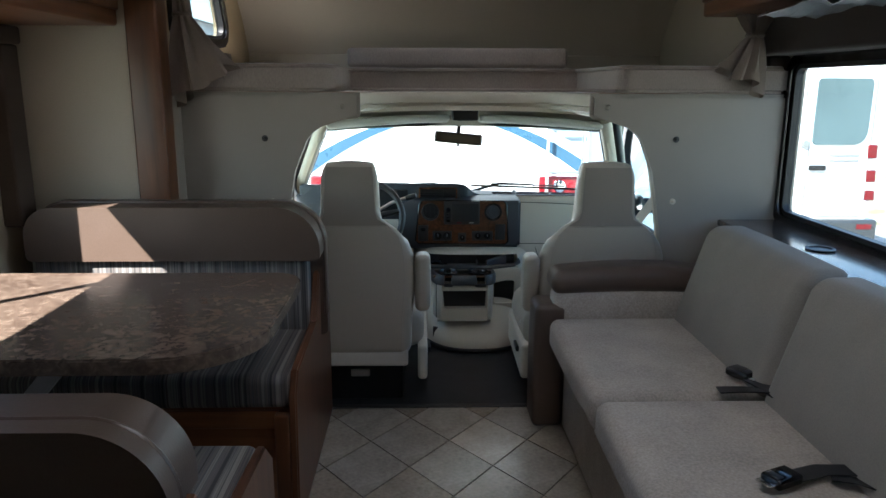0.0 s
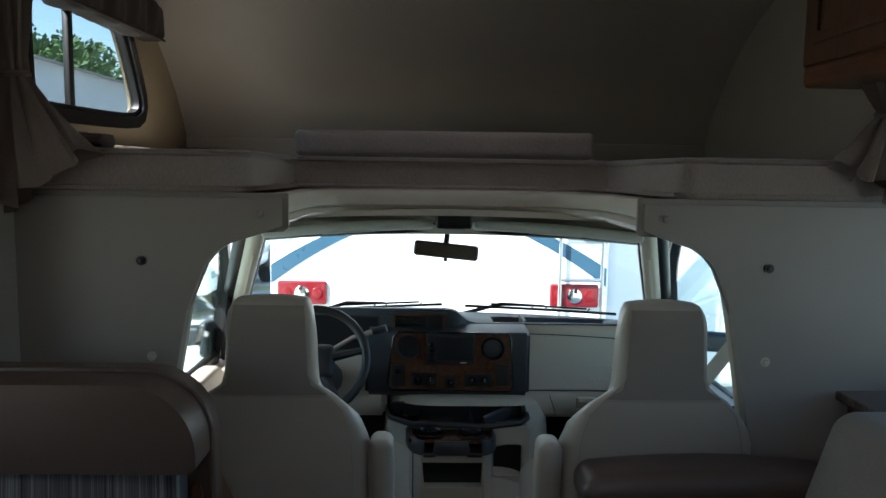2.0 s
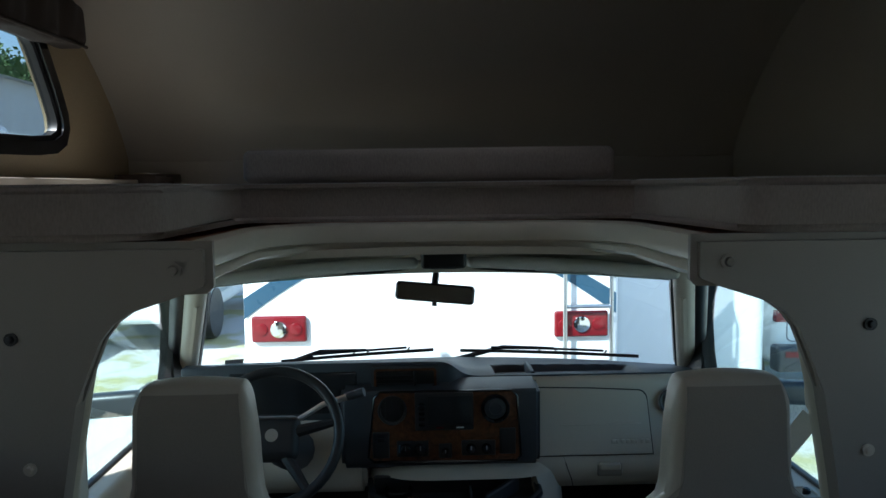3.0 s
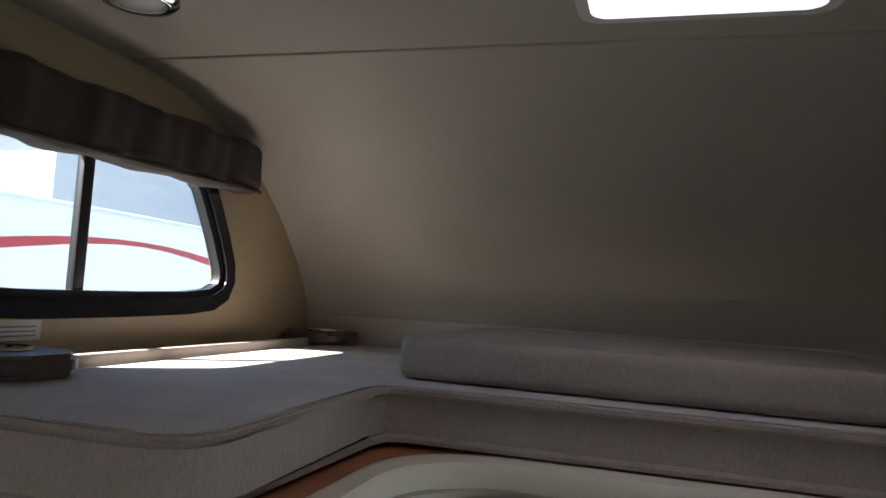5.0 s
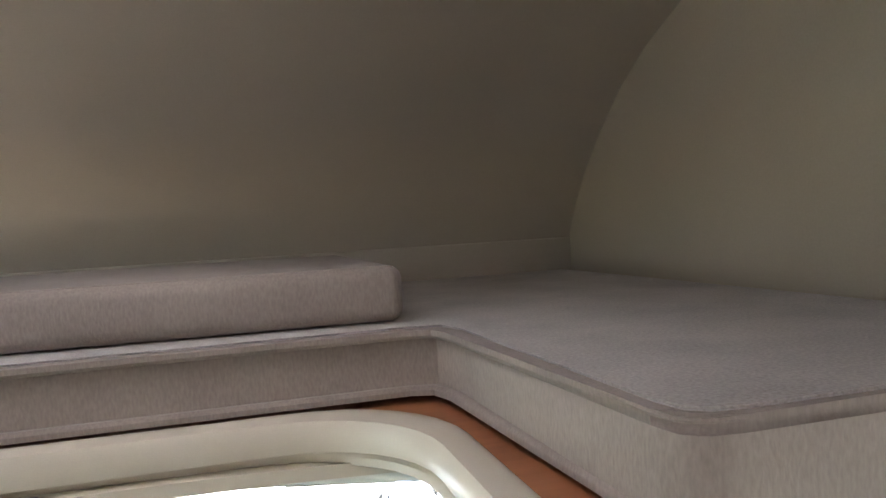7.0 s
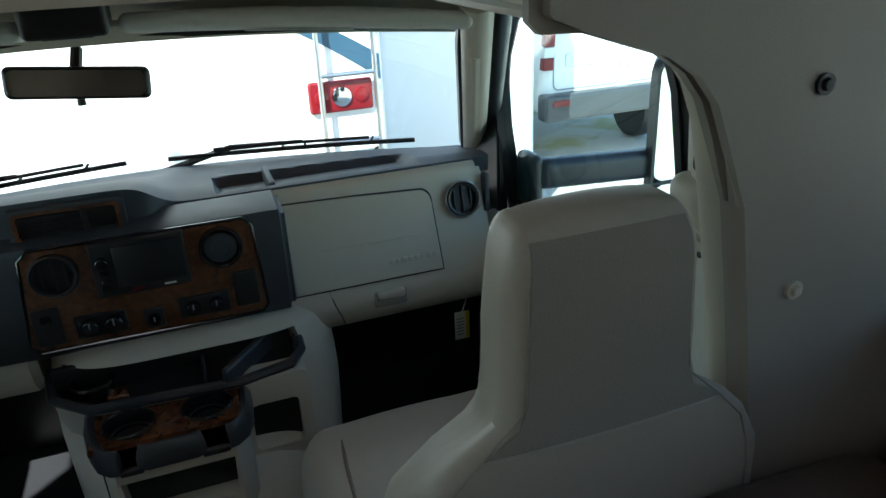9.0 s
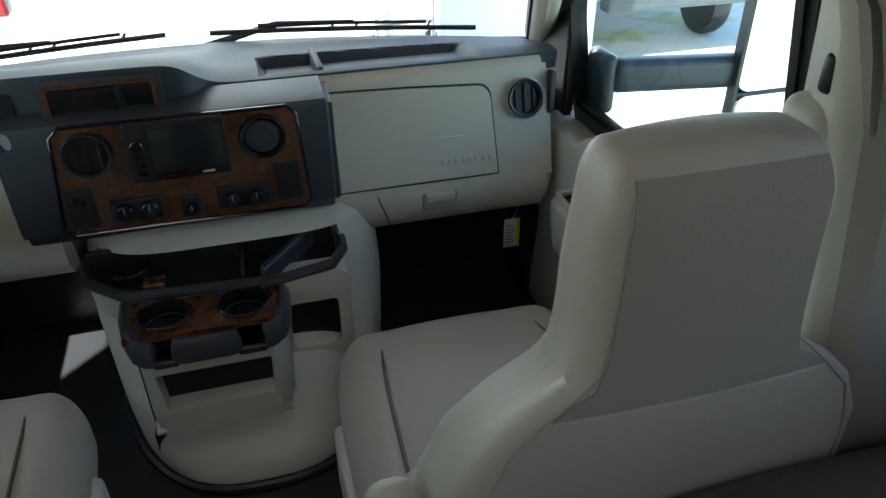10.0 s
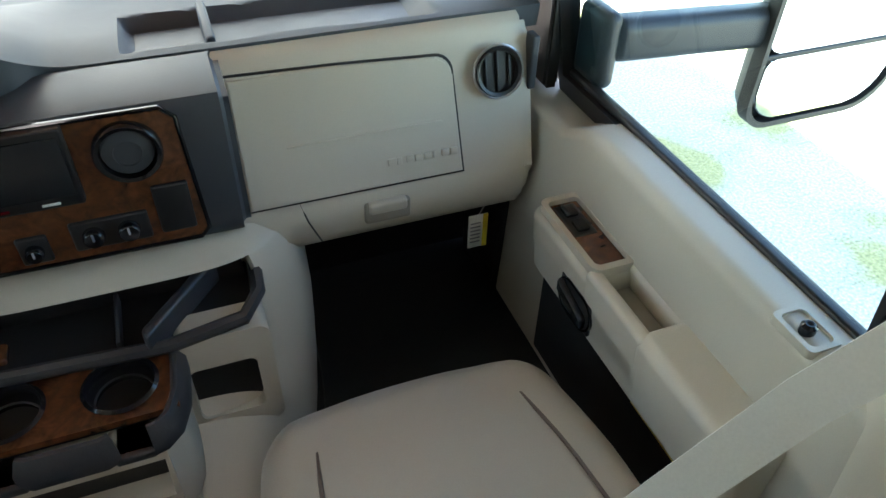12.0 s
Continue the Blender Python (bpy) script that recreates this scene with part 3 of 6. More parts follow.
def cab_side(s):
    """A cab door with its sill, pillars, glass and fittings."""
    name = "door_passenger" if s > 0 else "door_driver"
    d = thing(name, s * 0.93, 3.5, 0, "cream moulded cab door with a wide window", "door", kind="structure")

    def X(p):
        return Vector((s * p.x, p.y, p.z))

    def sx(p):
        p = Vector(p)
        return Vector((s * p.x, p.y, p.z))

    # panel below the window: leans a little, sill dips towards the front, foot set back under the armrest
    def lean(p):
        z = p.z
        if z > 0.3:
            z -= 0.05 * max(0, min(1, (p.y - 3.68) / 0.08)) * (z - 0.3) / 0.33
        inset = 0.03 * max(0, min(1, (0.34 - z) / 0.05)) if p.x < 0.9 else 0
        return Vector((s * (p.x + 0.05 * (z - 0.4) + inset), p.y, z))
    panel = part("door_panel", rbox((0.86, 2.90, -0.02), (0.955, 3.99, 0.605), 0.022, 3, mid=(0, 14, 12), fn=lean), CAB_TRIM, d)
    # armrest: a ledge with a sunken switch plate and an open pull pocket
    def ledge_bend(p):
        return Vector((s * (p.x + 0.10 * max(0, 0.45 - p.z) + 0.02 * max(0, 3.30 - p.y)), p.y, p.z))
    arm = part("armrest", rbox((0.785, 3.13, 0.325), (0.892, 3.362, 0.476), 0.02, 4, (0, 0, 0.003), 2, fn=ledge_bend), CAB_TRIM, panel)
    part("armrest_base", rbox((0.785, 3.32, 0.325), (0.892, 3.685, 0.430), 0.02, 4, mid=2, fn=ledge_bend), CAB_TRIM, panel)
    part("armrest_front", rbox((0.785, 3.478, 0.38), (0.892, 3.69, 0.468), 0.02, 4, mid=2, fn=ledge_bend), CAB_TRIM, panel)
    for u0, u1 in ((0.785, 0.812), (0.858, 0.892)):
        part("pocket_wall", rbox((u0, 3.34, 0.36), (u1, 3.50, 0.474), 0.010, 3, mid=1, fn=ledge_bend), CAB_TRIM, panel)
    # pocket's shade comes from this darker plastic
    part("pocket_floor", rbox((0.805, 3.34, 0.42), (0.865, 3.50, 0.434), 0.003, 1, fn=ledge_bend), CAB_TRIM_DK, panel, "sunken floor of the pull pocket")
    part("switch_rim", ring([sx((u, v, 0))[:2] for u, v in round_rect(0.793, 3.485, 0.872, 3.68, 0.016)], [sx((u, v, 0))[:2] for u, v in round_rect(0.803, 3.497, 0.862, 3.668, 0.010)], "z", 0.455, 0.480), CAB_TRIM, panel)
    part("switch_panel", rbox((0.803, 3.497, 0.462), (0.862, 3.668, 0.4725), 0.004, 2, fn=X), BURL, panel, "burl wood-look window switch plate")
    part("switch_well", rbox((0.810, 3.575, 0.468), (0.852, 3.660, 0.4745), 0.004, 2, fn=X), BLACK, panel)
    for y in (3.598, 3.638):
        part("switch", rbox((0.820, y - 0.014, 0.472), (0.843, y + 0.014, 0.482), 0.004, 2, fn=X), GLOSS_BLACK, panel)
    part("handle_bezel", ring([(v, w) for v, w in round_rect(3.462, 0.350, 3.568, 0.420, 0.034)], [(v, w) for v, w in round_rect(3.466, 0.354, 3.564, 0.416, 0.030)], "x", s * 0.786, s * 0.80), GLOSS_BLACK, panel)
    part("handle_cup", rbox((0.787, 3.466, 0.353), (0.795, 3.564, 0.417), 0.003, 1, fn=X), BLACK, panel)
    part("door_handle", rbox((0.776, 3.475, 0.372), (0.79, 3.56, 0.398), 0.006, 3, mid=(0, 3, 0), fn=lambda p: Vector((s * p.x, p.y, p.z + 0.25 * (p.y - 3.515)))), SCREEN, panel, "dark inner door release")
    part("lock_cup", ring([sx((u, v, 0))[:2] for u, v in round_rect(0.868, 3.165, 0.918, 3.235, 0.008)], [sx((u, v, 0))[:2] for u, v in round_rect(0.875, 3.172, 0.911, 3.228, 0.008)], "z", 0.596, 0.609), CAB_TRIM, panel)
    part("lock_knob", lathe([(0.010, 0.0), (0.010, 0.014), (0.006, 0.018), (0.004, 0.018), (0.004, 0.014), (0, 0.014)], pose(s * 0.892, 3.198, 0.600), 16), GLOSS_BLACK, panel, "black lock button")
    # black panel paints the dark recess below the armrest
    part("under_arm_panel", rbox((0.862, 3.05, 0.02), (0.880, 3.74, 0.315), 0.008, 2, fn=X), UNDER_ARM_DARK, panel, "black lower door panel standing for the shade under the armrest")
    part("warning_label", rbox((0.856, 3.20, 0.235), (0.861, 3.40, 0.268), 0.001, 1, fn=X), YELLOW, panel, "yellow warning sticker")
    for k in range(3):
        part("print_line", rbox((0.8545, 3.22, 0.242 + 0.008 * k), (0.857, 3.38, 0.2445 + 0.008 * k), 0.0005, 1, fn=X), GREY_INK, panel)
    part("belt_line_seal", rbox((0.935, 3.10, 0.598), (0.958, 3.87, 0.612), 0.006, 2, mid=(0, 4, 0), fn=lambda p: Vector((s * p.x, p.y, p.z))), BLACK, d)
    # window glass and black frame
    opening = [(3.872, 0.60), (3.882, 0.70), (3.885, 0.80), (3.870, 0.90), (3.83, 0.99), (3.76, 1.08), (3.66, 1.145), (3.56, 1.165), (3.34, 1.165), (3.25, 1.155), (3.185, 1.11), (3.16, 1.03), (3.152, 0.8), (3.152, 0.60)]
    outer = []
    for i, (u, v) in enumerate(opening):
        a, b = Vector(opening[i - 1]), Vector(opening[(i + 1) % len(opening)])
        t = (b - a).normalized()
        outer.append((u + t.y * 0.018, v - t.x * 0.018))

    def tilted(bm):
        for v in bm.verts:
            v.co.x -= s * 0.14 * (v.co.z - 0.60)
        return bm
    part("window_frame", tilted(ring(outer, opening, "x", s * 0.925, s * 0.965)), BLACK, d)
    g = part("window_pane", tilted(prism(opening, "x", s * 0.944, s * 0.948)), CLEAR_GLASS, d)
    g.visible_shadow = False
    part("upper_frame", tilted(ring([(cu + (u - cu) * 1.05, cv + (v - cv) * 1.10) for u, v in outer for cu, cv in ((3.50, 0.86),)], outer, "x", s * 0.93, s * 0.975)), BLACK, d)
    return d


for side in (-1, 1):
    cab_side(side)


def pillar_a(s):
    d = thing("a_pillar", s * 0.9, 4.05, 0.6, "cream windshield pillar with a dark door-side edge", "pillar", kind="structure")
    line = [ws_point(1.0, v) for v in np.linspace(-0.15, 1.12, 10)]
    pts = [Vector((s * (p.x + 0.03), p.y - 0.012, p.z)) for p in line]
    part("trim", tube(pts, 0.034, 12), CAB_TRIM, d)
    dark = [Vector((s * (p.x + 0.078), p.y + 0.0, p.z)) for p in line]
    part("door_side_edge", tube(dark, 0.028, 12), BLACK, d, "black door-side weather strip")
    part("lower_cover", prism([(3.885, 0.57), (4.16, 0.58), (4.12, 0.72), (4.0, 0.83), (3.90, 0.88), (3.885, 0.8)], "x", min(s * 0.895, s * 0.925), max(s * 0.895, s * 0.925), 0.006), BLACK, d, "black corner cover by the mirror")
    part("grab_handle", tube([Vector((s * (q.x + 0.012), q.y - 0.052, q.z)) for q in line[3:8]], 0.012, 8), CAB_TRIM, d)
    return d


for side in (-1, 1):
    pillar_a(side)


def pillar_b(s):
    """The post behind the cab door, with the belt on it."""
    d = thing("b_pillar", s * 0.86, 2.95, 0, "cream post behind the cab door with a belt slot", "pillar", kind="structure")
    rows = []
    for a, z in ((0.77, 0.0), (0.77, 0.45), (0.762, 0.61), (0.749, 0.70), (0.733, 0.80), (0.715, 0.90), (0.699, 0.985), (0.681, 1.065), (0.661, 1.112), (0.634, 1.145), (0.60, 1.168), (0.53, 1.184)):
        b = 0.80 + 0.45 * (a - 0.74)
        rows.append([Vector((s * x, y, z + dz)) for x, y, dz in ((a + 0.006, 2.838, 0), (a + 0.012, 2.852, 0), (a + 0.004, 2.868, 0), (a + 0.008, 2.89, 0), (b, 2.935, 0.004), (b + 0.022, 2.985, 0.008), (b + 0.035, 3.04, 0.012), (b + 0.075, 3.10, 0.018), (b + 0.13, 3.135, 0.02))])
    part("trim", sheet(rows, 0.006), CAB_TRIM, d)
    part("body_side", rbox((0.945, 2.845, -0.1), (0.99, 3.10, 1.22), 0.006, fn=lambda p: Vector((s * p.x, p.y, p.z))), CAB_TRIM, d)
    part("belt_slot", rbox((0.806, 3.004, 0.948), (0.832, 3.026, 0.998), 0.009, 2, fn=lambda p: Vector((s * p.x, p.y, p.z))), BLACK, d)
    return d


for side in (-1, 1):
    pillar_b(side)
solo("firewall", rbox((-0.97, 4.17, -0.1), (0.97, 4.23, 0.55), 0.01), BLACK, "black carpeted firewall under the dashboard", "wall", kind="structure")
for side in (-1, 1):
    solo("cowl_side", rbox((min(side * 0.86, side * 0.98), 3.95, -0.1), (max(side * 0.86, side * 0.98), 4.16, 0.62), 0.02), BLACK, "black carpeted kick panel in the footwell corner", "wall panel", kind="structure")


# ---- window units ----
def coach_window(name, outline, axis_x, s, bars, label):
    w = thing(name, axis_x, sum(p[0] for p in outline) / len(outline), sum(p[1] for p in outline) / len(outline), label, "window", kind="structure")
    cy, cz = w.location.y, w.location.z

    def grow(d):
        n = len(outline)
        out = []
        for i in range(n):
            a, b = Vector(outline[i - 1]), Vector(outline[(i + 1) % n])
            t = (b - a).normalized()
            q = Vector(outline[i]) + Vector((t.y, -t.x)) * d
            out.append((q.x, q.y))
        return out
    part("window_frame", ring(grow(0.02), grow(-0.022), "x", axis_x - s * 0.022, axis_x + s * 0.03), GLOSS_BLACK, w)
    part("inner_rail", ring(grow(-0.018), grow(-0.038), "x", axis_x - s * 0.008, axis_x + s * 0.02), BLACK, w)
    for y, z0, z1 in bars:
        part("window_bar", rbox((min(axis_x, axis_x + s * 0.02), y - 0.016, z0), (max(axis_x, axis_x + s * 0.02), y + 0.016, z1), 0.003, 1), BLACK, w)
    p = part("window_pane", prism(grow(-0.025), "x", axis_x + s * 0.010, axis_x + s * 0.014), COACH_GLASS, w)
    p.visible_shadow = False
    return w


coach_window("window_sofa", WIN_R, HALF, 1, [(1.55, 0.82, 1.40)], "long black-framed coach window over the sofa")
coach_window("window_dinette", WIN_L, SLIDE, -1, [(1.5, 0.88, 1.45)], "black-framed coach window beside the dinette")
coach_window("window_bunk", WIN_B, -HALF, -1, [(3.34, 1.52, 1.86)], "black-framed bunk window with a slanted front edge")


# ---- the dinette ----
def bench_back(y, s, label, top=0.912, end=-0.552):
    """A bench back: leatherette head roll with rounded ends above a striped panel. s: which way it faces."""
    b = thing("dinette_bench", -1.1, y + s * 0.3, 0, label, "bench", "dinette benches")

    def lean(p):
        return Vector((p.x, p.y - s * 0.10 * (p.z - 0.45), p.z))
    part("back_shell", prism(round_rect(-1.56, 0.42, end, top, (0.02, 0.02, 0.15, 0.10), 14), "y", min(y, y - s * 0.05), max(y, y - s * 0.05), 0.022, 5), LEATHER, b)
    part("head_roll", prism(round_rect(-1.55, top - 0.19, end - 0.006, top - 0.005, (0.02, 0.02, 0.145, 0.10), 14), "y", min(y + s * 0.002, y + s * 0.11), max(y + s * 0.002, y + s * 0.11), 0.034, 6), LEATHER, b, "brown leatherette head roll")
    part("piping", tube([(-1.46, y + s * 0.002, top - 0.004)] + [(end - 0.15 + 0.146 * math.sin(q), y + s * 0.002, top - 0.15 + 0.146 * math.cos(q)) for q in (radians(9 * k) for k in range(11))] + [(end - 0.004, y + s * 0.002, 0.50)], 0.007, 8), LEATHER, b)
    part("backrest", rbox((-1.55, min(y + s * 0.005, y + s * 0.085), 0.44), (-0.604, max(y + s * 0.005, y + s * 0.085), top - 0.177), 0.02, 3, (0, 0.01, 0), 4), STRIPES, b, "striped woven back panel")
    lo, hi = sorted((y + s * 0.07, y + s * 0.52))
    part("seat_cushion", rbox((-1.60, lo, 0.365), (-0.602, hi, 0.47), 0.026, 3, (0, 0, 0.012), 5), STRIPES, b, "striped woven seat cushion")
    part("base", rbox((-1.60, lo + 0.02, 0.0), (-0.60, hi - 0.03, 0.363), 0.006, 2), OAK_X, b, "reddish-brown veneer bench box")
    front = hi - 0.03 if s > 0 else lo + 0.02
    part("face_frame", rbox((-1.58, min(front, front + s * 0.012), 0.30), (-0.64, max(front, front + s * 0.012), 0.358), 0.004, 2), OAK_X, b)
    return b


fwd = bench_back(2.52, -1, "striped bench with a brown leatherette head roll in sunlight")
side_pts = [(2.775, 0.0), (2.775, 0.50), (2.60, 0.70), (2.52, 0.66), (2.42, 0.50), (2.02, 0.485), (1.97, 0.42), (1.95, 0.0)]
part("side_panel", prism(side_pts, "x", -0.60, -0.577, 0.005), OAK, fwd, "reddish-brown veneer side panel")
part("corner_post", rbox((-0.645, 1.965, 0.0), (-0.602, 2.00, 0.36), 0.004, 2), OAK, fwd)
part("back_panel", rbox((-1.60, 2.58, 0.0), (-0.602, 2.60, 0.86), 0.003), OAK, fwd)
near = bench_back(1.08, 1, "striped dinette bench with a rounded brown leatherette back", 0.785, -0.612)
part("side_panel", prism([(0.97, 0.0), (0.97, 0.62), (1.06, 0.66), (1.16, 0.50), (1.55, 0.485), (1.62, 0.42), (1.63, 0.0)], "x", -0.60, -0.577, 0.005), OAK, near)

table = thing("dinette_table", -1.1, 1.78, 0, "speckled brown laminate dinette table with rounded corners", "table")
part("tabletop", prism(round_rect(-1.63, 1.425, -0.572, 2.14, (0.01, 0.23, 0.09, 0.01), 12), "z", 0.715, 0.752, 0.008, 3), LAMINATE, table)
part("edge_band", ring(round_rect(-1.632, 1.422, -0.568, 2.143, (0.01, 0.232, 0.092, 0.01), 12), round_rect(-1.62, 1.435, -0.58, 2.13, (0.01, 0.22, 0.08, 0.01), 12), "z", 0.719, 0.747), LAMINATE, table, "rounded brown laminate table edge")
part("leg", prism([(-1.56, 0.10), (-1.51, 0.10), (-0.98, 0.714), (-1.03, 0.714)], "y", 1.50, 1.53, 0.004), STEEL, table, "pale metal slanted leg")
part("foot", rbox((-1.60, 1.47, 0.0), (-1.48, 1.56, 0.11), 0.006), STEEL, table)

# ---- the sofa ----
sofa = thing("sofa", 0.75, 1.9, 0, "grey-taupe cloth sofa bed with a brown leatherette arm", "sofa")
part("base", rbox((0.345, 0.30, 0.0), (1.18, 2.70, 0.335), 0.01), SOFA_CLOTH, sofa)


def back_lean(p):
    return Vector((p.x + 0.30 * (p.z - 0.42), p.y, p.z))


for y0, y1 in ((1.88, 2.60), (1.11, 1.865), (0.34, 1.095)):
    part("seat_cushion", rbox((0.275, y0, 0.335), (0.83, y1, 0.455), 0.035, 4, (0.004, 0.004, 0.014), 5), SOFA_CLOTH, sofa)
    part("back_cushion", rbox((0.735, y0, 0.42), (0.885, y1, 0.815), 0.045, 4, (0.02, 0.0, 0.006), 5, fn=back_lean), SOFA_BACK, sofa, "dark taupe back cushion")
part("arm_body", rbox((0.295, 2.605, 0.335), (0.92, 2.725, 0.555), 0.03, 3, (0, 0.01, 0), 3), SOFA_CLOTH, sofa)
part("arm_roll", rbox((0.285, 2.595, 0.535), (0.93, 2.77, 0.628), 0.042, 4, (0, 0, 0.008), 5, fn=lambda p: Vector((p.x, p.y, p.z + 0.015 * math.sin((p.x - 0.3) * 5)))), LEATHER, sofa, "padded brown leatherette arm roll")
part("arm_end", rbox((0.225, 2.60, 0.0), (0.345, 2.765, 0.50), 0.022, 3, (0.006, 0, 0), 3), LEATHER, sofa, "brown leatherette panel at the arm's foot")
shelf = thing("sofa_shelf", 1.08, 1.7, 0.79, "speckled laminate shelf behind the sofa with a cup hole", "shelf")
part("top", rbox((0.965, 0.2, 0.775), (HALF, 2.78, 0.80), 0.006, 2), LAMINATE, shelf)
part("cup_holder", lathe([(0.030, 0.0), (0.045, 0.003), (0.046, 0.006), (0.036, 0.007), (0.034, 0.003), (0.0, 0.003)], pose(1.08, 2.23, 0.799), 24), BLACK, shelf, "black round cup holder")
part("support", rbox((1.0, 0.2, 0.0), (HALF - 0.002, 2.78, 0.775), 0.004), OAK_Y, shelf, "reddish-brown panel behind the sofa")


# lap belts on the sofa
def strap(pts, width, material, name, parent, flat=(0, 0, 1)):
    pts = [Vector(p) for p in pts]
    rows = []
    for i, p in enumerate(pts):
        d = (pts[min(i + 1, len(pts) - 1)] - pts[max(i - 1, 0)]).normalized()
        w = d.cross(Vector(flat)).normalized() * width / 2
        rows.append([p - w, p + w])
    return part(name, sheet(rows, 0.003), material, parent)


def lap_belt(main, loose, bx, by, turn):
    belt = thing("lap_belt", bx, by, 0.46, "black lap belt with a plastic buckle lying on the sofa", "seat belt", "sofa lap belts")
    strap(main, 0.048, BELT, "webbing", belt)
    strap(loose, 0.046, BELT, "loose_webbing", belt, (0.25, 0, 1))
    m = pose(bx, by, 0.487, 0, 0, turn)
    for name, bm, mat, label in (("buckle", rbox((-0.038, -0.027, -0.012), (0.038, 0.027, 0.012), 0.008, 3, (0, 0, 0.003)), GLOSS_BLACK, "black plastic buckle"),
                                 ("release_button", rbox((-0.034, -0.018, 0.008), (-0.014, 0.018, 0.0145), 0.003, 2), BLACK, ""),
                                 ("tongue", rbox((-0.058, -0.02, -0.003), (-0.034, 0.02, 0.003), 0.002, 1), CHROME, "")):
        bm.transform(m)
        part(name, bm, mat, belt, label)


lap_belt([(0.86, 1.66, 0.52), (0.81, 1.71, 0.487), (0.775, 1.79, 0.484), (0.765, 1.87, 0.483), (0.745, 1.93, 0.484)],
         [(0.83, 1.80, 0.50), (0.77, 1.84, 0.486), (0.70, 1.865, 0.480), (0.63, 1.872, 0.476)], 0.735, 1.965, 118)
lap_belt([(0.86, 1.30, 0.52), (0.81, 1.36, 0.488), (0.75, 1.42, 0.482), (0.68, 1.425, 0.480), (0.60, 1.395, 0.482)],
         [(0.85, 1.24, 0.51), (0.80, 1.30, 0.486), (0.74, 1.375, 0.480), (0.69, 1.40, 0.478)], 0.568, 1.380, 24)


# ---- overhead cabinets and window dressings ----
def overhead(name, x0, x1, y0, y1, z0, z1, face, doors, label):
    c = thing(name, (x0 + x1) / 2, (y0 + y1) / 2, z0, label, "cabinet")
    part("body", rbox((x0, y0, z0), (x1, y1, z1), 0.012, 3), OAK_Y, c)
    s = 1 if face > (x0 + x1) / 2 else -1
    w = (y1 - y0) / doors
    for k in range(doors):
        a, b = y0 + w * k + 0.03, y0 + w * (k + 1) - 0.03
        d = part("door", rbox((min(face, face + s * 0.018), a, z0 + 0.05), (max(face, face + s * 0.018), b, z1 - 0.03), 0.005, 2), OAK, c)
        part("panel_moulding", ring(round_rect(a + 0.05, z0 + 0.10, b - 0.05, z1 - 0.08, 0.01), round_rect(a + 0.075, z0 + 0.125, b - 0.075, z1 - 0.105, 0.01), "x", face + s * 0.016, face + s * 0.026), OAK, d)
        part("handle", tube([(face + s * 0.018, a + 0.16, z0 + 0.08), (face + s * 0.04, a + 0.17, z0 + 0.08), (face + s * 0.04, a + 0.25, z0 + 0.08), (face + s * 0.018, a + 0.26, z0 + 0.08)], 0.005, 8), CHROME, d, "small bright metal pull")
    return c


overhead("overhead_cabinet", 0.88, HALF, -0.4, 2.885, 1.575, CEIL - 0.005, 0.88, 4, "reddish-brown wooden overhead cabinet above the sofa")
overhead("overhead_cabinet", SLIDE, -1.245, 0.25, 2.60, 1.505, CEIL - 0.005, -1.245, 3, "reddish-brown wooden overhead cabinet above the dinette")
bag = solo("plastic_wrap", sheet([[Vector((0.90 + 0.22 * i / 8 + 0.01 * math.sin(j * 2.1), 1.55 + 0.9 * j / 12, 1.562 - 0.022 * abs(math.sin(i * 1.7 + j * 0.9)) - 0.012 * math.sin(j * 1.3))) for i in range(9)] for j in range(13)], 0.002),
           plain("milky_plastic_film", (0.6, 0.62, 0.63), 0.15, var=0.1), "crumpled clear plastic film under the overhead cabinet", "plastic film")
val = thing("window_valance", 1.12, 1.75, 1.42, "dark padded valance box framing the sofa window", "valance")
part("top_box", rbox((1.09, 0.6, 1.43), (HALF - 0.002, 2.88, 1.57), 0.015, 3), VALANCE, val)
part("side_leg", rbox((1.13, 2.82, 0.80), (HALF - 0.002, 2.885, 1.43), 0.012, 3), VALANCE, val)
val2 = thing("bunk_valance", -1.15, 3.4, 1.81, "dark brown padded valance over the bunk window", "valance")
part("box", rbox((-HALF + 0.002, 2.95, 1.815), (-1.11, 3.87, 1.955), 0.03, 4, mid=(2, 40, 4), fn=lambda p: Vector((p.x + (0.006 * math.sin(34 * p.y + 9 * p.z) + 0.004 * math.sin(71 * p.y - 14 * p.z) if p.x > -1.2 else 0), p.y, p.z + 0.02 * (p.y - 3.4) + 0.004 * math.sin(27 * p.y)))), VALANCE, val2)
part("welt", tube([(-1.112, 2.96, 1.812), (-1.112, 3.4, 1.82), (-1.112, 3.86, 1.83)], 0.005, 6), VALANCE, val2)
val3 = thing("dinette_valance", -1.6, 1.4, 1.42, "dark valance over the dinette window", "valance")
part("box", rbox((SLIDE + 0.002, 0.85, 1.44), (-1.56, 2.57, 1.50), 0.012, 3), VALANCE, val3)
part("side_leg", rbox((SLIDE + 0.002, 2.46, 0.83), (-1.575, 2.57, 1.44), 0.01, 3), VALANCE, val3)


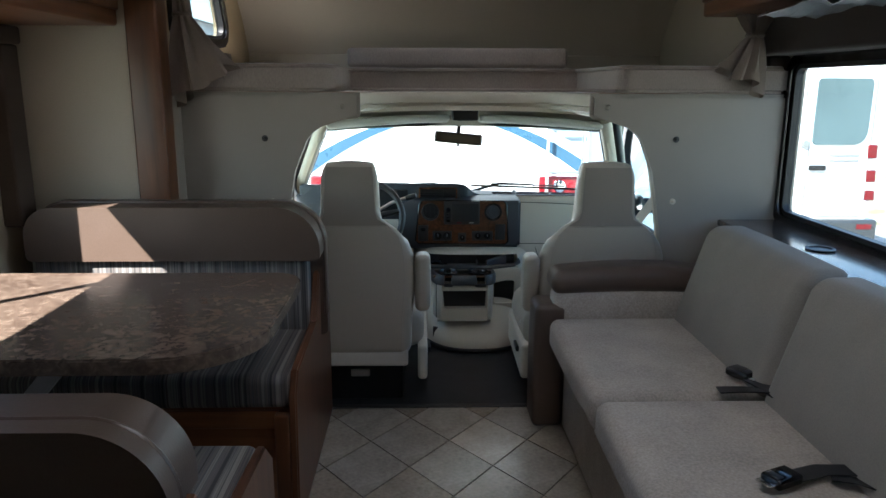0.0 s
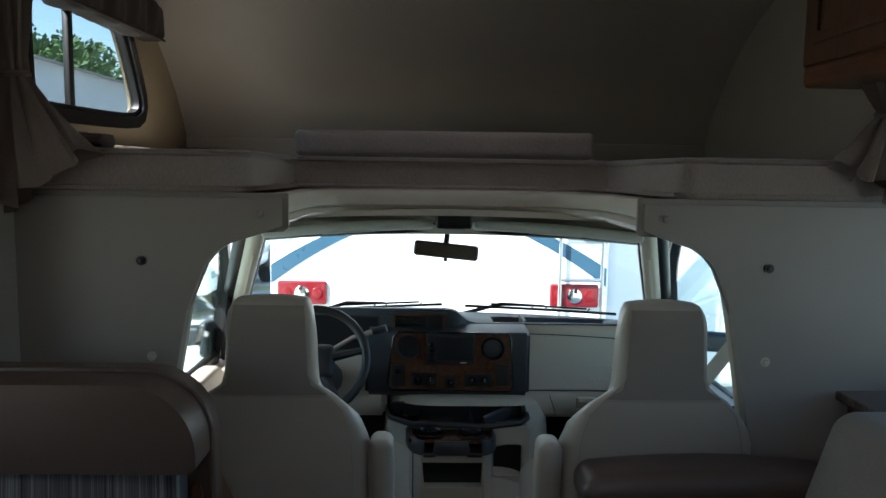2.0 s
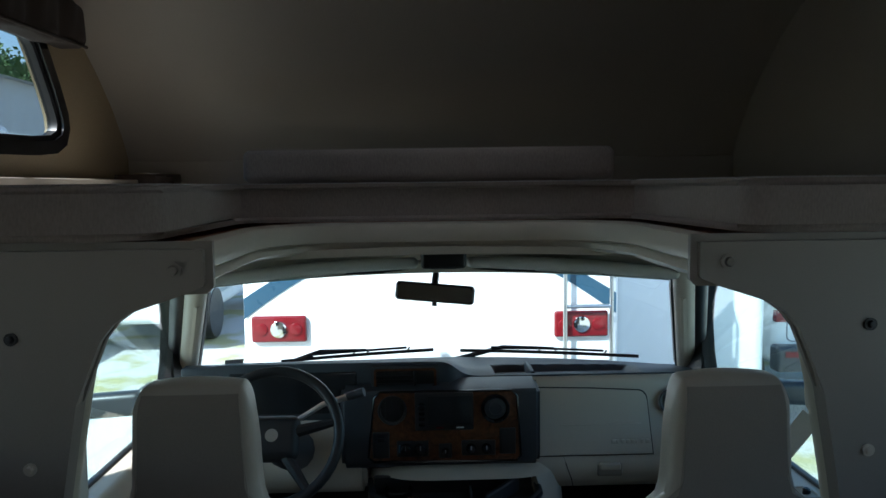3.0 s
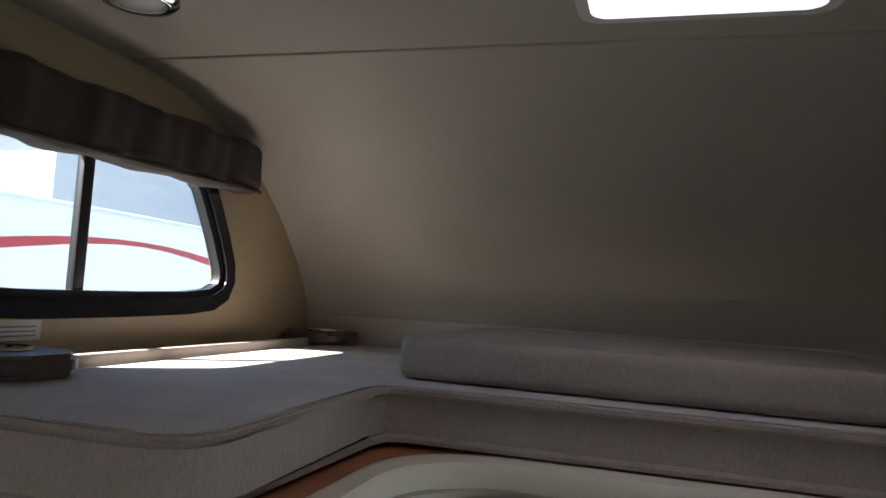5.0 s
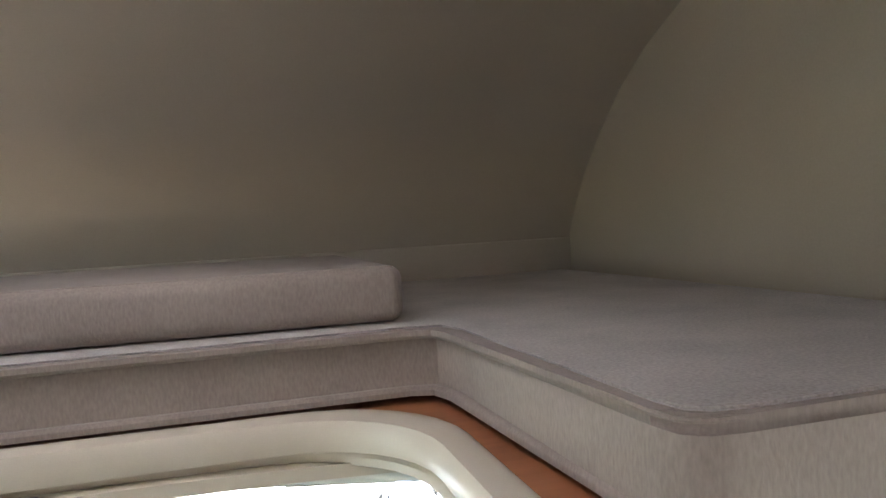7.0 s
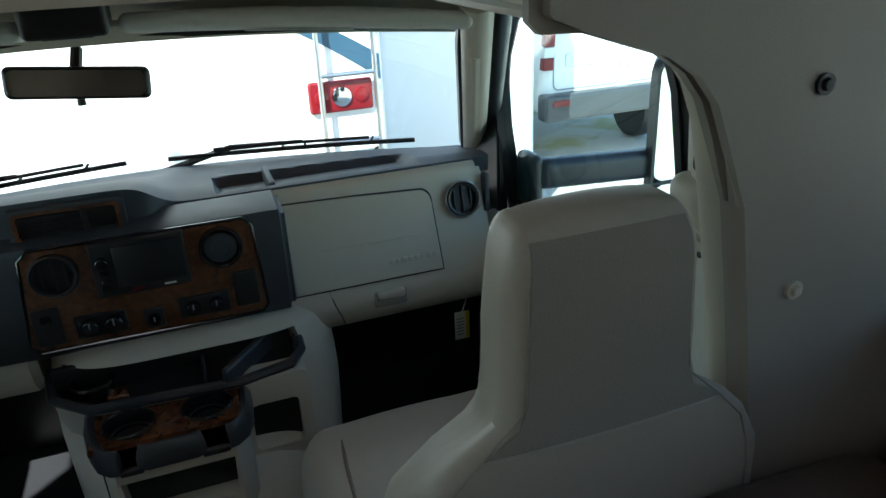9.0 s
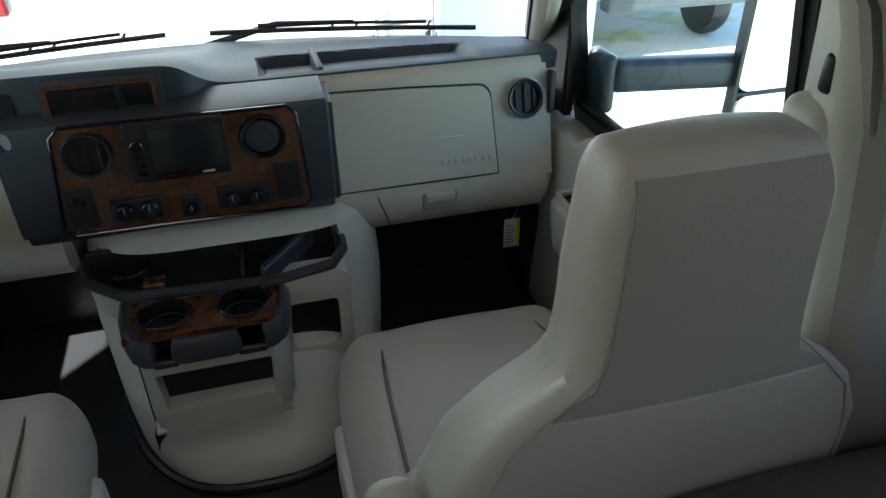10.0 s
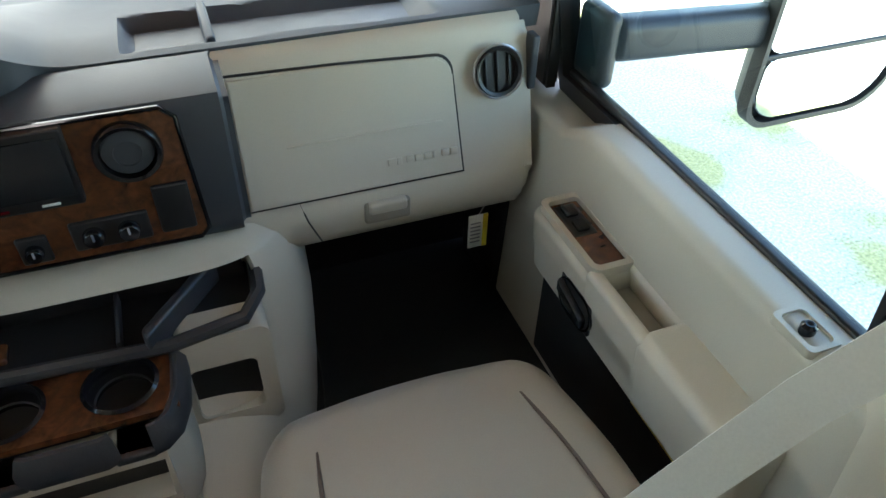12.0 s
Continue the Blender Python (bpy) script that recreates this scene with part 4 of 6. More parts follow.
def curtain(x, y, top, tie, foot, flare, s, seed):
    """A gathered curtain, tied at its waist, with its tail spreading below."""
    rnd = random.Random(seed)
    ph = [rnd.uniform(0, 6) for _ in range(5)]
    rows = []
    n = 56
    for i in range(15):
        z = top + (foot - top) * i / 14
        t = (z - tie) / ((top - tie) if z > tie else (tie - foot))
        w = 0.022 + (0.04 * t if z > tie else flare * (-t) ** 0.8)
        cx = x + (0.0 if z > tie else -s * 0.75 * flare * (-t))
        row = []
        for k in range(n):
            a = 2 * math.pi * k / n
            fold = 1 + 0.28 * math.sin(7 * a + ph[0] + t) + 0.14 * math.sin(13 * a + ph[1] - 2 * t)
            zz = z + (0.02 * math.sin(3 * a + ph[2]) + 0.6 * w * (-s) * math.cos(a) + 0.3 * w) * max(0, -t)
            row.append(Vector((cx + w * fold * math.cos(a), y + 0.55 * w * fold * math.sin(a), zz)))
        rows.append(row + [row[0]])
    return sheet(rows)


for x, s, seed, foot, top in ((-1.075, -1, 3, 1.275, 2.04), (1.035, 1, 5, 1.315, 1.574)):
    cu = thing("bunk_curtain", x, 2.76, foot, "taupe cloth curtain gathered and tied beside the bunk", "curtain", "bunk curtains")
    part("cloth", curtain(x, 2.755, top, 1.56 if s < 0 else 1.50, foot, 0.08 if s < 0 else 0.055, s, seed), CURTAIN, cu)
    part("tie_band", tube([(x + 0.03 * math.cos(a), 2.755 + 0.02 * math.sin(a), 1.56 if s < 0 else 1.50) for a in (2 * math.pi * k / 12 for k in range(12))], 0.008, 6, closed=True), CURTAIN, cu)

# ---- the bunk ----
mat_pts = [(-1.10, 2.79), (-1.10, 4.41), (1.20, 4.41), (1.20, 2.80), (0.60, 2.80), (0.57, 2.804), (0.553, 2.818), (0.547, 2.85), (0.53, 3.36), (0.515, 3.415), (0.47, 3.43), (-0.49, 3.43), (-0.535, 3.415), (-0.55, 3.36), (-0.535, 2.86), (-0.553, 2.82), (-0.588, 2.797), (-0.63, 2.79)]
mattress = thing("bunk_mattress", 0, 3.8, 1.277, "thin taupe U-shaped bunk mattress with a pale mottled top", "mattress")
part("cover", prism(mat_pts, "z", 1.287, 1.388, 0.014, 3), MATTRESS, mattress)
part("top_panel", prism([(u * (0.985 if abs(u) > 0.9 else 1.0) + (0.014 if 0.46 < u < 0.9 else -0.014 if -0.9 < u < -0.46 else 0), v + (-0.014 if v > 4 else 0.014)) for u, v in mat_pts], "z", 1.386, 1.3915, 0.002, 2), MATTRESS_TOP, mattress, "pale mottled ticking top")
part("front_seam", tube([(u, v + 0.002, 1.3855) for u, v in mat_pts[4:]], 0.0025, 6), MATTRESS, mattress)
bolster = thing("bunk_bolster", -0.04, 3.95, 1.394, "long flat taupe cushion lying on the bunk mattress", "cushion")
part("pad", rbox((-0.56, 3.54, 1.394), (0.485, 4.34, 1.486), 0.022, 3, (0, 0.006, 0.008), 6, fn=lambda p: Vector((p.x, p.y - 0.045 * (p.x + 0.56), p.z))), MATTRESS, bolster)
part("piping", tube([(-0.54, 3.555, 1.482), (0.47, 3.51, 1.482)], 0.005, 6), MATTRESS, bolster)
ledge = thing("bunk_ledge", -1.16, 3.6, 1.277, "cream side ledge under the bunk window with moulded cup wells", "ledge", kind="structure")
part("rail", rbox((-1.125, 2.85, 1.277), (-1.105, 4.40, 1.415), 0.006, 2), CAP_LINER, ledge)
part("shelf", rbox((-HALF, 2.83, 1.277), (-1.126, 4.43, 1.395), 0.005, 2), CAP_LINER, ledge)
for y in (3.05, 4.30):
    cup = thing("cup_holder_tray", -1.10, y, 1.395, "brown moulded plastic cup holder tray on the bunk ledge", "cup holder", "bunk cup holders")
    part("tray", prism([(u, v) for u, v in round_rect(-1.21, y - 0.09, -0.99, y + 0.09, 0.05, 6)], "z", 1.396, 1.435, 0.01, 3), LEATHER, cup)
    part("well", lathe([(0.048, 0.0), (0.054, 0.004), (0.052, 0.008), (0.042, 0.006), (0.040, 0.002), (0, 0.002)], pose(-1.10, y, 1.433), 24), CHROME, cup, "bright steel cup well rim")
sticker = solo("warning_sticker", rbox((-HALF + 0.0005, 3.13, 1.435), (-HALF + 0.0025, 3.25, 1.49), 0.0005, 1), PAPER, "white warning sticker with a yellow band on the bunk wall", "sticker")
part("band", rbox((-HALF + 0.002, 3.131, 1.474), (-HALF + 0.0035, 3.249, 1.489), 0.0005, 1), YELLOW, sticker)
for k in range(3):
    part("print_line", rbox((-HALF + 0.002, 3.137, 1.442 + 0.009 * k), (-HALF + 0.0032, 3.237, 1.445 + 0.009 * k), 0.0004, 1), GREY_INK, sticker)
lamp = thing("ceiling_light", -0.93, 3.10, CEIL, "round chrome-rimmed ceiling light, switched off", "ceiling light")
part("rim", lathe([(0.075, 0.0), (0.074, -0.012), (0.062, -0.022), (0.05, -0.022), (0.05, -0.01)], pose(-0.93, 3.10, CEIL), 28), CHROME, lamp)
part("lens", lathe([(0.05, -0.012), (0.04, -0.022), (0.02, -0.027), (0, -0.028)], pose(-0.93, 3.10, CEIL), 28), plain("frosted_lens", (0.6, 0.6, 0.58), 0.2), lamp)


# ---- cab seats ----
def cab_seat(cx, inner, dy=0.0):
    """A high-backed captain seat; inner: the side towards the aisle."""
    c = thing("captain_seat", cx, 3.1, 0, "light grey vinyl captain seat with a tall built-in headrest", "car seat", "cab seats")

    def width(z):
        for (z0, w0), (z1, w1) in zip(SHAPE, SHAPE[1:]):
            if z <= z1:
                f = max(0, (z - z0) / (z1 - z0))
                f = f * f * (3 - 2 * f)
                return w0 + (w1 - w0) * f
        return SHAPE[-1][1]
    SHAPE = [(0.2, 0.235), (0.35, 0.24), (0.56, 0.254), (0.665, 0.250), (0.725, 0.226), (0.772, 0.178), (0.802, 0.128), (0.828, 0.118), (0.93, 0.113), (1.02, 0.104)]

    def back(p):
        w = width(p.z + 0.45 * (p.y - 2.80)) / 0.245
        f = max(0, min(1, (p.z - 0.8) / 0.19))
        g = max(0, min(1, (p.z - 0.72) / 0.1))
        p = Vector((p.x, 2.80 + (p.y - 2.80) * (0.95 - 0.25 * g * g * (3 - 2 * g)), p.z + 0.022 * f))
        return Vector((cx + p.x * w, dy + p.y - 0.035 * (p.z - 0.35) + 0.05 * max(0, p.z - 0.8), p.z))
    b = part("backrest", rbox((-0.245, 2.80, 0.215), (0.245, 2.945, 0.99), 0.045, 4, (0, 0.012, 0.012), (5, 2, 22), fn=back), SEAT_VINYL, c)
    def rear(u, z, d=0.0):
        lift = 0.045 * (1 - math.sqrt(1 - min(0.98, max(0, z - 0.945) / 0.045) ** 2))
        return back(Vector((u, 2.80 + lift - d - 0.012 * (1 - (u / 0.245) ** 2) * (1 - ((z - 0.6025) / 0.3875) ** 2), z)))
    part("headrest_cover", sheet([[rear(u, z, 0.002) for u in np.linspace(-0.203, 0.203, 11)] for z in np.linspace(0.775, 0.981, 17)], 0.0015), SEAT_CLOTH, b, "darker cloth headrest back")
    # seams where the rear cover meets the sides
    for s in (-1, 1):
        pts = []
        for k in range(19):
            z = 0.24 + 0.74 * k / 18
            q = rear(s * 0.205, z, 0.0005)
            pts.append(q)
        part("seam", tube(pts, 0.0013, 5), CAB_TRIM_DK, b)
    part("headrest_top_seam", tube([rear(u, 0.981, 0.001) for u in np.linspace(-0.203, 0.203, 11)], 0.0013, 5), CAB_TRIM_DK, b)
    part("headrest_seam", tube([rear(u, 0.772, 0.002) for u in np.linspace(-0.20, 0.20, 11)], 0.002, 5), CAB_TRIM_DK, b)
    part("lower_cover", rbox((cx - 0.225, 2.808 + dy, 0.175), (cx + 0.225, 2.84 + dy, 0.25), 0.012, 3), SEAT_PLASTIC, c, "cream plastic lower back cover")

    def pad(p):
        f = (p.y - 2.95) / 0.48
        g = max(0, f - 0.6) / 0.4
        edge = abs(p.x) / 0.27
        bolster = 0.012 * max(0, min(1, (edge - 0.5) / 0.25)) * (1 - edge ** 6) if p.z > 0.34 else 0
        return Vector((cx + inner * 0.032 + p.x * (1 - 0.05 * g * g), p.y - 0.03 * g * edge ** 3, p.z - 0.035 * f - 0.02 * max(0, f - 0.7) + bolster))
    cu = part("seat_cushion", rbox((-0.26, 2.90 + dy, 0.215), (0.26, 3.525, 0.375), 0.06, 5, (0, 0.012, 0.012), 14, fn=pad), SEAT_VINYL, c)
    for s in (-1, 1):
        part("seam", tube([pad(Vector((s * (0.162 + 0.003 * k), 3.465 - 0.05 * k, (0.358, 0.376, 0.380, 0.383, 0.384, 0.384, 0.384, 0.384, 0.384)[k]))) for k in range(9)], 0.0035, 6), LEATHER, cu)
    part("armrest", rbox((min(inner * 0.255, inner * 0.315) + cx, 2.80 + dy, 0.412), (max(inner * 0.255, inner * 0.315) + cx, 2.90 + dy, 0.655), 0.024, 4, (0.004, 0, 0), 4, fn=lambda p: Vector((p.x, p.y - 0.1 * (p.z - 0.39), p.z))), SEAT_VINYL, c, "folded-up padded armrest")
    part("side_shield", rbox((min(inner * 0.265, inner * 0.306) + cx, 2.86, 0.10), (max(inner * 0.265, inner * 0.306) + cx, 3.32, 0.25), 0.015, 3, mid=3, fn=lambda p: Vector((p.x, p.y, p.z + 0.05 * (p.y - 3.0)))), SEAT_PLASTIC, c, "cream plastic side shield")
    part("recliner_lever", rbox((min(inner * 0.306, inner * 0.32) + cx, 2.93, 0.19), (max(inner * 0.306, inner * 0.32) + cx, 3.02, 0.215), 0.006, 2), BLACK, c)
    part("pedestal", rbox((cx - 0.2, 2.90, -0.012), (cx + 0.2, 3.34, 0.21), 0.012, 2), BLACK, c, "black steel seat pedestal")
    part("rear_latch", rbox((cx - 0.02, 2.885, 0.10), (cx + 0.06, 2.90, 0.13), 0.004, 2), STEEL, c)
    return c


cab_seat(-0.49, 1)
cab_seat(0.518, -1, -0.015)


# ---- the dashboard ----
dash = thing("dashboard", 0, 3.9, 0.33, "cream and slate moulded dashboard with burl wood trim", "dashboard")
body_prof = [(3.905, 0.728), (3.885, 0.722), (3.873, 0.706), (3.868, 0.685), (3.814, 0.482), (3.806, 0.462), (3.800, 0.44), (3.806, 0.40), (3.83, 0.365), (3.88, 0.345), (3.99, 0.34), (3.99, 0.66), (3.925, 0.675), (3.915, 0.70)]


def face_y(z):
    return 3.816 + (z - 0.485) * 0.289


for x0, x1 in ((0.25, 0.845), (-0.86, -0.25)):
    part("lower_body", prism(body_prof, "x", x0, x1, 0.018, 3), CAB_TRIM, dash)


def on_face(p):
    return Vector((p.x, face_y(p.z) + p.y, p.z))


def face_plate(pts, y0, y1, bevel):
    """A flat outline in x and z, raised from the sloping face."""
    bm = prism(pts, "y", y0, y1, bevel, 2)
    for v in bm.verts:
        v.co = on_face(v.co)
    return bm


def glove_outline(g):
    top = [(0.695 + g - 0.03 + 0.03 * math.cos(q), 0.680 + g - 0.03 + 0.03 * math.sin(q)) for q in (radians(15 * k) for k in range(7))]
    return [(0.3235, 0.481 - g), (0.703 + g, 0.481 - g)] + top + [(0.50, 0.689 + g), (0.3235, 0.694 + g)]


part("glovebox_gap", face_plate(glove_outline(0.0035), -0.0085, 0.003, 0.0), BLACK, dash)
glove = part("glovebox_door", face_plate(glove_outline(0.0), -0.0135, 0.006, 0.004), CAB_TRIM, dash)
part("crease", rbox((0.40, -0.0160, 0.575), (0.67, -0.0125, 0.578), 0.0015, 2, fn=on_face), CAB_TRIM, glove)
for k, w in enumerate((0.016, 0.009, 0.014, 0.013, 0.013, 0.005, 0.013, 0.013)):
    x = 0.565 + 0.0165 * k
    part("raised_mark", rbox((x, -0.0165, 0.516), (x + w, -0.0125, 0.528), 0.0015, 2, fn=on_face), CAB_TRIM, glove)
part("latch_recess", rbox((0.515, 3.793, 0.41), (0.60, 3.815, 0.452), 0.006, 2), CAB_TRIM_DK, dash)
part("lower_seam", tube([(0.405, 3.8125, 0.475), (0.415, 3.799, 0.44), (0.43, 3.806, 0.40), (0.44, 3.83, 0.365)], 0.0016, 5), BLACK, dash)
part("latch", rbox((0.522, 3.788, 0.432), (0.593, 3.806, 0.455), 0.006, 2), CAB_TRIM, dash)


# upper pad with the hood over the instruments
def pad_height(x, f):
    """f: 0 at the front lip, 1 at the windshield."""
    side = 1 / (1 + math.exp((x - 0.055) / 0.016)) * (1 / (1 + math.exp((-x - 0.80) / 0.02)))
    return 0.732 - 0.05 * f + 0.068 * side * max(0, 1 - 1.25 * f) ** 0.8 + 0.012 * math.sin(min(1, f * 4) * math.pi / 2)


def pad_front(x):
    a = 1 / (1 + math.exp((x - 0.06) / 0.012))
    return 3.898 - 0.06 * a


rows = []
for k in range(56):
    f = (k / 55) ** 1.2
    row = []
    for x in np.linspace(-0.875, 0.875, 176):
        y0, y1 = pad_front(x), 4.335 - 0.20 * (x / 0.9) ** 2
        y = y0 + (y1 - y0) * f
        yt = y + 0.10 * (x - 0.40) ** 2
        well = max(0, min(1, (x - 0.185) / 0.014, (0.69 - x) / 0.03)) * max(0, min(1, (yt - 3.92) / 0.012, (4.085 - yt) / 0.014))
        row.append(Vector((x, y, pad_height(x, f) - 0.030 * well)))
    rows.append(row)
lip = [Vector((v.x, v.y + 0.002, v.z - 0.02)) for v in rows[0]]
lip2 = [Vector((v.x, v.y + 0.006, 0.69)) for v in rows[0]]
top_pad = part("upper_pad", sheet([lip2, lip] + rows), DASH_TOP, dash, "blue-grey textured upper pad")
# darker floor paints the tray's depth
part("tray_dark_floor", sheet([[Vector((x, y - 0.10 * (x - 0.40) ** 2, 0.7085 - 0.07 * (y - 3.93))) for x in np.linspace(0.205, 0.67, 12)] for y in (3.94, 4.0, 4.065)], 0.002), SLATE, top_pad, "dark sheet that deepens the look of the dash tray")
part("tray_rib", rbox((0.312, 3.925, 0.695), (0.327, 4.08, 0.737), 0.005, 2), DASH_TOP, top_pad)
part("defrost_grille", rbox((0.20, 4.15, 0.690), (0.70, 4.175, 0.700), 0.003, 1, mid=(6, 0, 0), fn=lambda p: Vector((p.x, p.y - 0.2 * (p.x / 0.9) ** 2 + 0.04, p.z + 0.002))), BLACK, top_pad)

# centre stack
part("centre_bezel", prism([(3.81, 0.452), (3.784, 0.47), (3.776, 0.49), (3.776, 0.706), (3.784, 0.718), (3.88, 0.733), (3.93, 0.72), (4.0, 0.70), (4.0, 0.452)], "x", -0.33, 0.322, 0.014, 3), SLATE, dash, "slate grey centre stack")
part("hood_face", rbox((-0.86, 3.845, 0.60), (0.0, 3.90, 0.79), 0.012, 2), SLATE, dash)
wood_trim = part("wood_trim", prism([(-0.20, 0.718), (0.225, 0.716), (0.242, 0.70), (0.253, 0.50), (0.240, 0.486), (-0.222, 0.490), (-0.238, 0.505), (-0.218, 0.70)], "y", 3.766, 3.777, 0.003, 2), BURL, dash, "glossy burl wood-look panel")
part("trim_edge", tube([(x, 3.7665, z) for x, z in ((-0.20, 0.720), (0.225, 0.718), (0.244, 0.70), (0.255, 0.50), (0.241, 0.484), (-0.223, 0.488), (-0.240, 0.505), (-0.220, 0.70))], 0.0035, 6, closed=True), GLOSS_BLACK, wood_trim)
radio = part("radio", rbox((-0.088, 3.752, 0.594), (0.100, 3.775, 0.717), 0.004, 2), BLACK, dash, "black double-size radio")
part("display", rbox((-0.045, 3.7495, 0.613), (0.093, 3.755, 0.705), 0.002, 1), SCREEN, radio, "dark blank display")
part("volume_knob", lathe([(0.012, 0), (0.012, 0.012), (0.010, 0.014), (0, 0.014)], pose(-0.067, 3.752, 0.675, 90), 18), GLOSS_BLACK, radio)
for z in (0.65, 0.632, 0.614):
    part("radio_button", rbox((-0.076, 3.749, z - 0.005), (-0.057, 3.753, z + 0.005), 0.0015, 1), GLOSS_BLACK, radio)
for x, m in ((-0.02, RED_LENS), (0.045, PAPER)):
    part("lit_mark", rbox((x, 3.7485, 0.602), (x + 0.024, 3.7505, 0.606), 0.0005, 1), m, radio)


def round_vent(x, y, z, r, parent, lean=0.0, slats=3, closed=False):
    m = pose(x, y, z, 90 + lean)
    v = part("vent", lathe([(r, -0.004), (r, 0.008), (r * 0.94, 0.012), (r * 0.82, 0.010), (r * 0.80, -0.002), (0, -0.002)], m, 28), GLOSS_BLACK if closed else BLACK, parent, "round black air vent")
    for k in range(slats):
        o = (k - (slats - 1) / 2) * r * 0.5
        h = math.sqrt(max(0, (r * 0.8) ** 2 - o * o))
        b = rbox((o - 0.002, -h, -0.001), (o + 0.002, h, 0.004), 0.001, 1)
        b.transform(m)
        part("slat", b, DARK_RIM, v)
    return v


round_vent(-0.161, 3.762, 0.661, 0.047, dash)
round_vent(0.172, 3.762, 0.660, 0.047, dash, closed=True, slats=0)
part("vent_disc", lathe([(0.036, 0.0), (0.034, 0.006), (0.020, 0.009), (0.019, 0.006), (0, 0.006)], pose(0.172, 3.764, 0.660, 90), 28), SLATE, dash)
round_vent(0.778, face_y(0.643) - 0.013, 0.643, 0.044, dash, -16)
part("vent_ring", tube([pose(0.778, face_y(0.643) - 0.013, 0.643, 74) @ Vector((0.0455 * math.cos(a), 0.0455 * math.sin(a), 0.006)) for a in (2 * math.pi * k / 28 for k in range(28))], 0.0028, 6, closed=True), STEEL, dash, "thin bright ring round the vent")
for x0, x1, z0, z1 in ((-0.226, -0.172, 0.502, 0.588), (-0.148, -0.046, 0.505, 0.557), (-0.012, 0.030, 0.498, 0.546), (0.062, 0.172, 0.505, 0.556), (0.186, 0.238, 0.508, 0.594)):
    part("control_plate", rbox((x0, 3.760, z0), (x1, 3.770, z1), 0.004, 2), BLACK, dash)
for x, z, r in ((-0.12, 0.531, 0.019), (-0.072, 0.531, 0.019), (0.009, 0.521, 0.013), (0.092, 0.530, 0.016), (0.142, 0.530, 0.016)):
    k = part("knob", lathe([(r, 0), (r * 0.95, 0.012), (r * 0.8, 0.015), (0, 0.015)], pose(x, 3.7605, z, 90), 20), GLOSS_BLACK, dash)
    part("pointer", rbox((x - 0.0015, 3.7435, z), (x + 0.0015, 3.7465, z + r * 0.8), 0.0005, 1), GREY_INK, k)
part("rocker", rbox((-0.210, 3.755, 0.556), (-0.188, 3.762, 0.574), 0.003, 2), GLOSS_BLACK, dash)
part("blue_mark", rbox((-0.142, 3.7585, 0.520), (-0.137, 3.7605, 0.545), 0.0005, 1), BLUE_PAINT, dash)
# vents in the hood
hv = part("hood_vent_frame", ring(round_rect(-0.232, 0.708, -0.006, 0.790, 0.012), round_rect(-0.220, 0.718, -0.018, 0.780, 0.010), "y", 3.822, 3.85), SLATE, dash)
part("hood_vent_trim", ring(round_rect(-0.222, 0.716, -0.016, 0.782, 0.010), round_rect(-0.214, 0.723, -0.024, 0.775, 0.008), "y", 3.819, 3.84), BURL, hv)
part("hood_vent_back", rbox((-0.222, 3.835, 0.716), (-0.016, 3.843, 0.782), 0.002, 1), BLACK, hv)
part("hood_vent_divider", rbox((-0.092, 3.821, 0.720), (-0.082, 3.84, 0.780), 0.002, 1), BLACK, hv)
for k in range(4):
    part("slat", rbox((-0.216, 3.826, 0.727 + 0.013 * k), (-0.093, 3.838, 0.730 + 0.013 * k), 0.001, 1), BLACK, hv)
# instrument cluster behind the wheel
part("instrument_panel", rbox((-0.70, 3.835, 0.63), (-0.28, 3.85, 0.77), 0.01, 2), SCREEN, dash, "dark instrument cluster glass")
part("end_grille", rbox((0.838, 3.84, 0.60), (0.852, 3.87, 0.70), 0.004, 2), SLATE, dash)

wheel = thing("steering_wheel", -0.49, 3.52, 0.67, "dark grey leather steering wheel with an airbag hub", "steering wheel")
wm = pose(-0.49, 3.50, 0.675, 62, 0, 0)
part("rim", tube([wm @ Vector((0.188 * math.cos(a), 0.188 * math.sin(a), 0)) for a in (2 * math.pi * k / 40 for k in range(40))], 0.0155, 10, closed=True), DARK_RIM, wheel)
hub = rbox((-0.075, -0.07, -0.04), (0.075, 0.06, 0.012), 0.028, 4, (0, 0, 0.01), 3)
hub.transform(wm)
part("hub", hub, DARK_RIM, wheel)
badge = lathe([(0.020, 0.016), (0.018, 0.022), (0, 0.024)], wm, 20)
part("badge", badge, STEEL, wheel, "plain round hub badge")
for a in (12, 168, 235, 305):
    q = radians(a)
    part("spoke", tube([wm @ Vector((0.06 * math.cos(q), 0.06 * math.sin(q), -0.01)), wm @ Vector((0.185 * math.cos(q), 0.185 * math.sin(q), 0))], [0.019, 0.012], 8), DARK_RIM, wheel)
col = thing("steering_column", -0.49, 3.65, 0.55, "dark steering column shroud with a pale shift stalk", "steering column")
part("shroud", tube([(-0.49, 3.53, 0.655), (-0.49, 3.70, 0.57), (-0.49, 3.86, 0.50)], [0.045, 0.065, 0.07], 14), SLATE, col)
part("shift_lever", tube([(-0.45, 3.60, 0.68), (-0.36, 3.60, 0.735), (-0.27, 3.585, 0.765)], [0.008, 0.008, 0.010], 8), STEEL, col)
part("lever_knob", tube([(-0.285, 3.588, 0.76), (-0.235, 3.58, 0.776)], [0.012, 0.014], 10), SLATE, col)
part("turn_stalk", tube([(-0.53, 3.60, 0.65), (-0.66, 3.60, 0.69)], 0.009, 8), BLACK, col)

# ---- the engine cover and its console ----
cover = thing("engine_cover", 0.06, 3.75, 0, "cream moulded engine cover between the footwells", "engine cover")


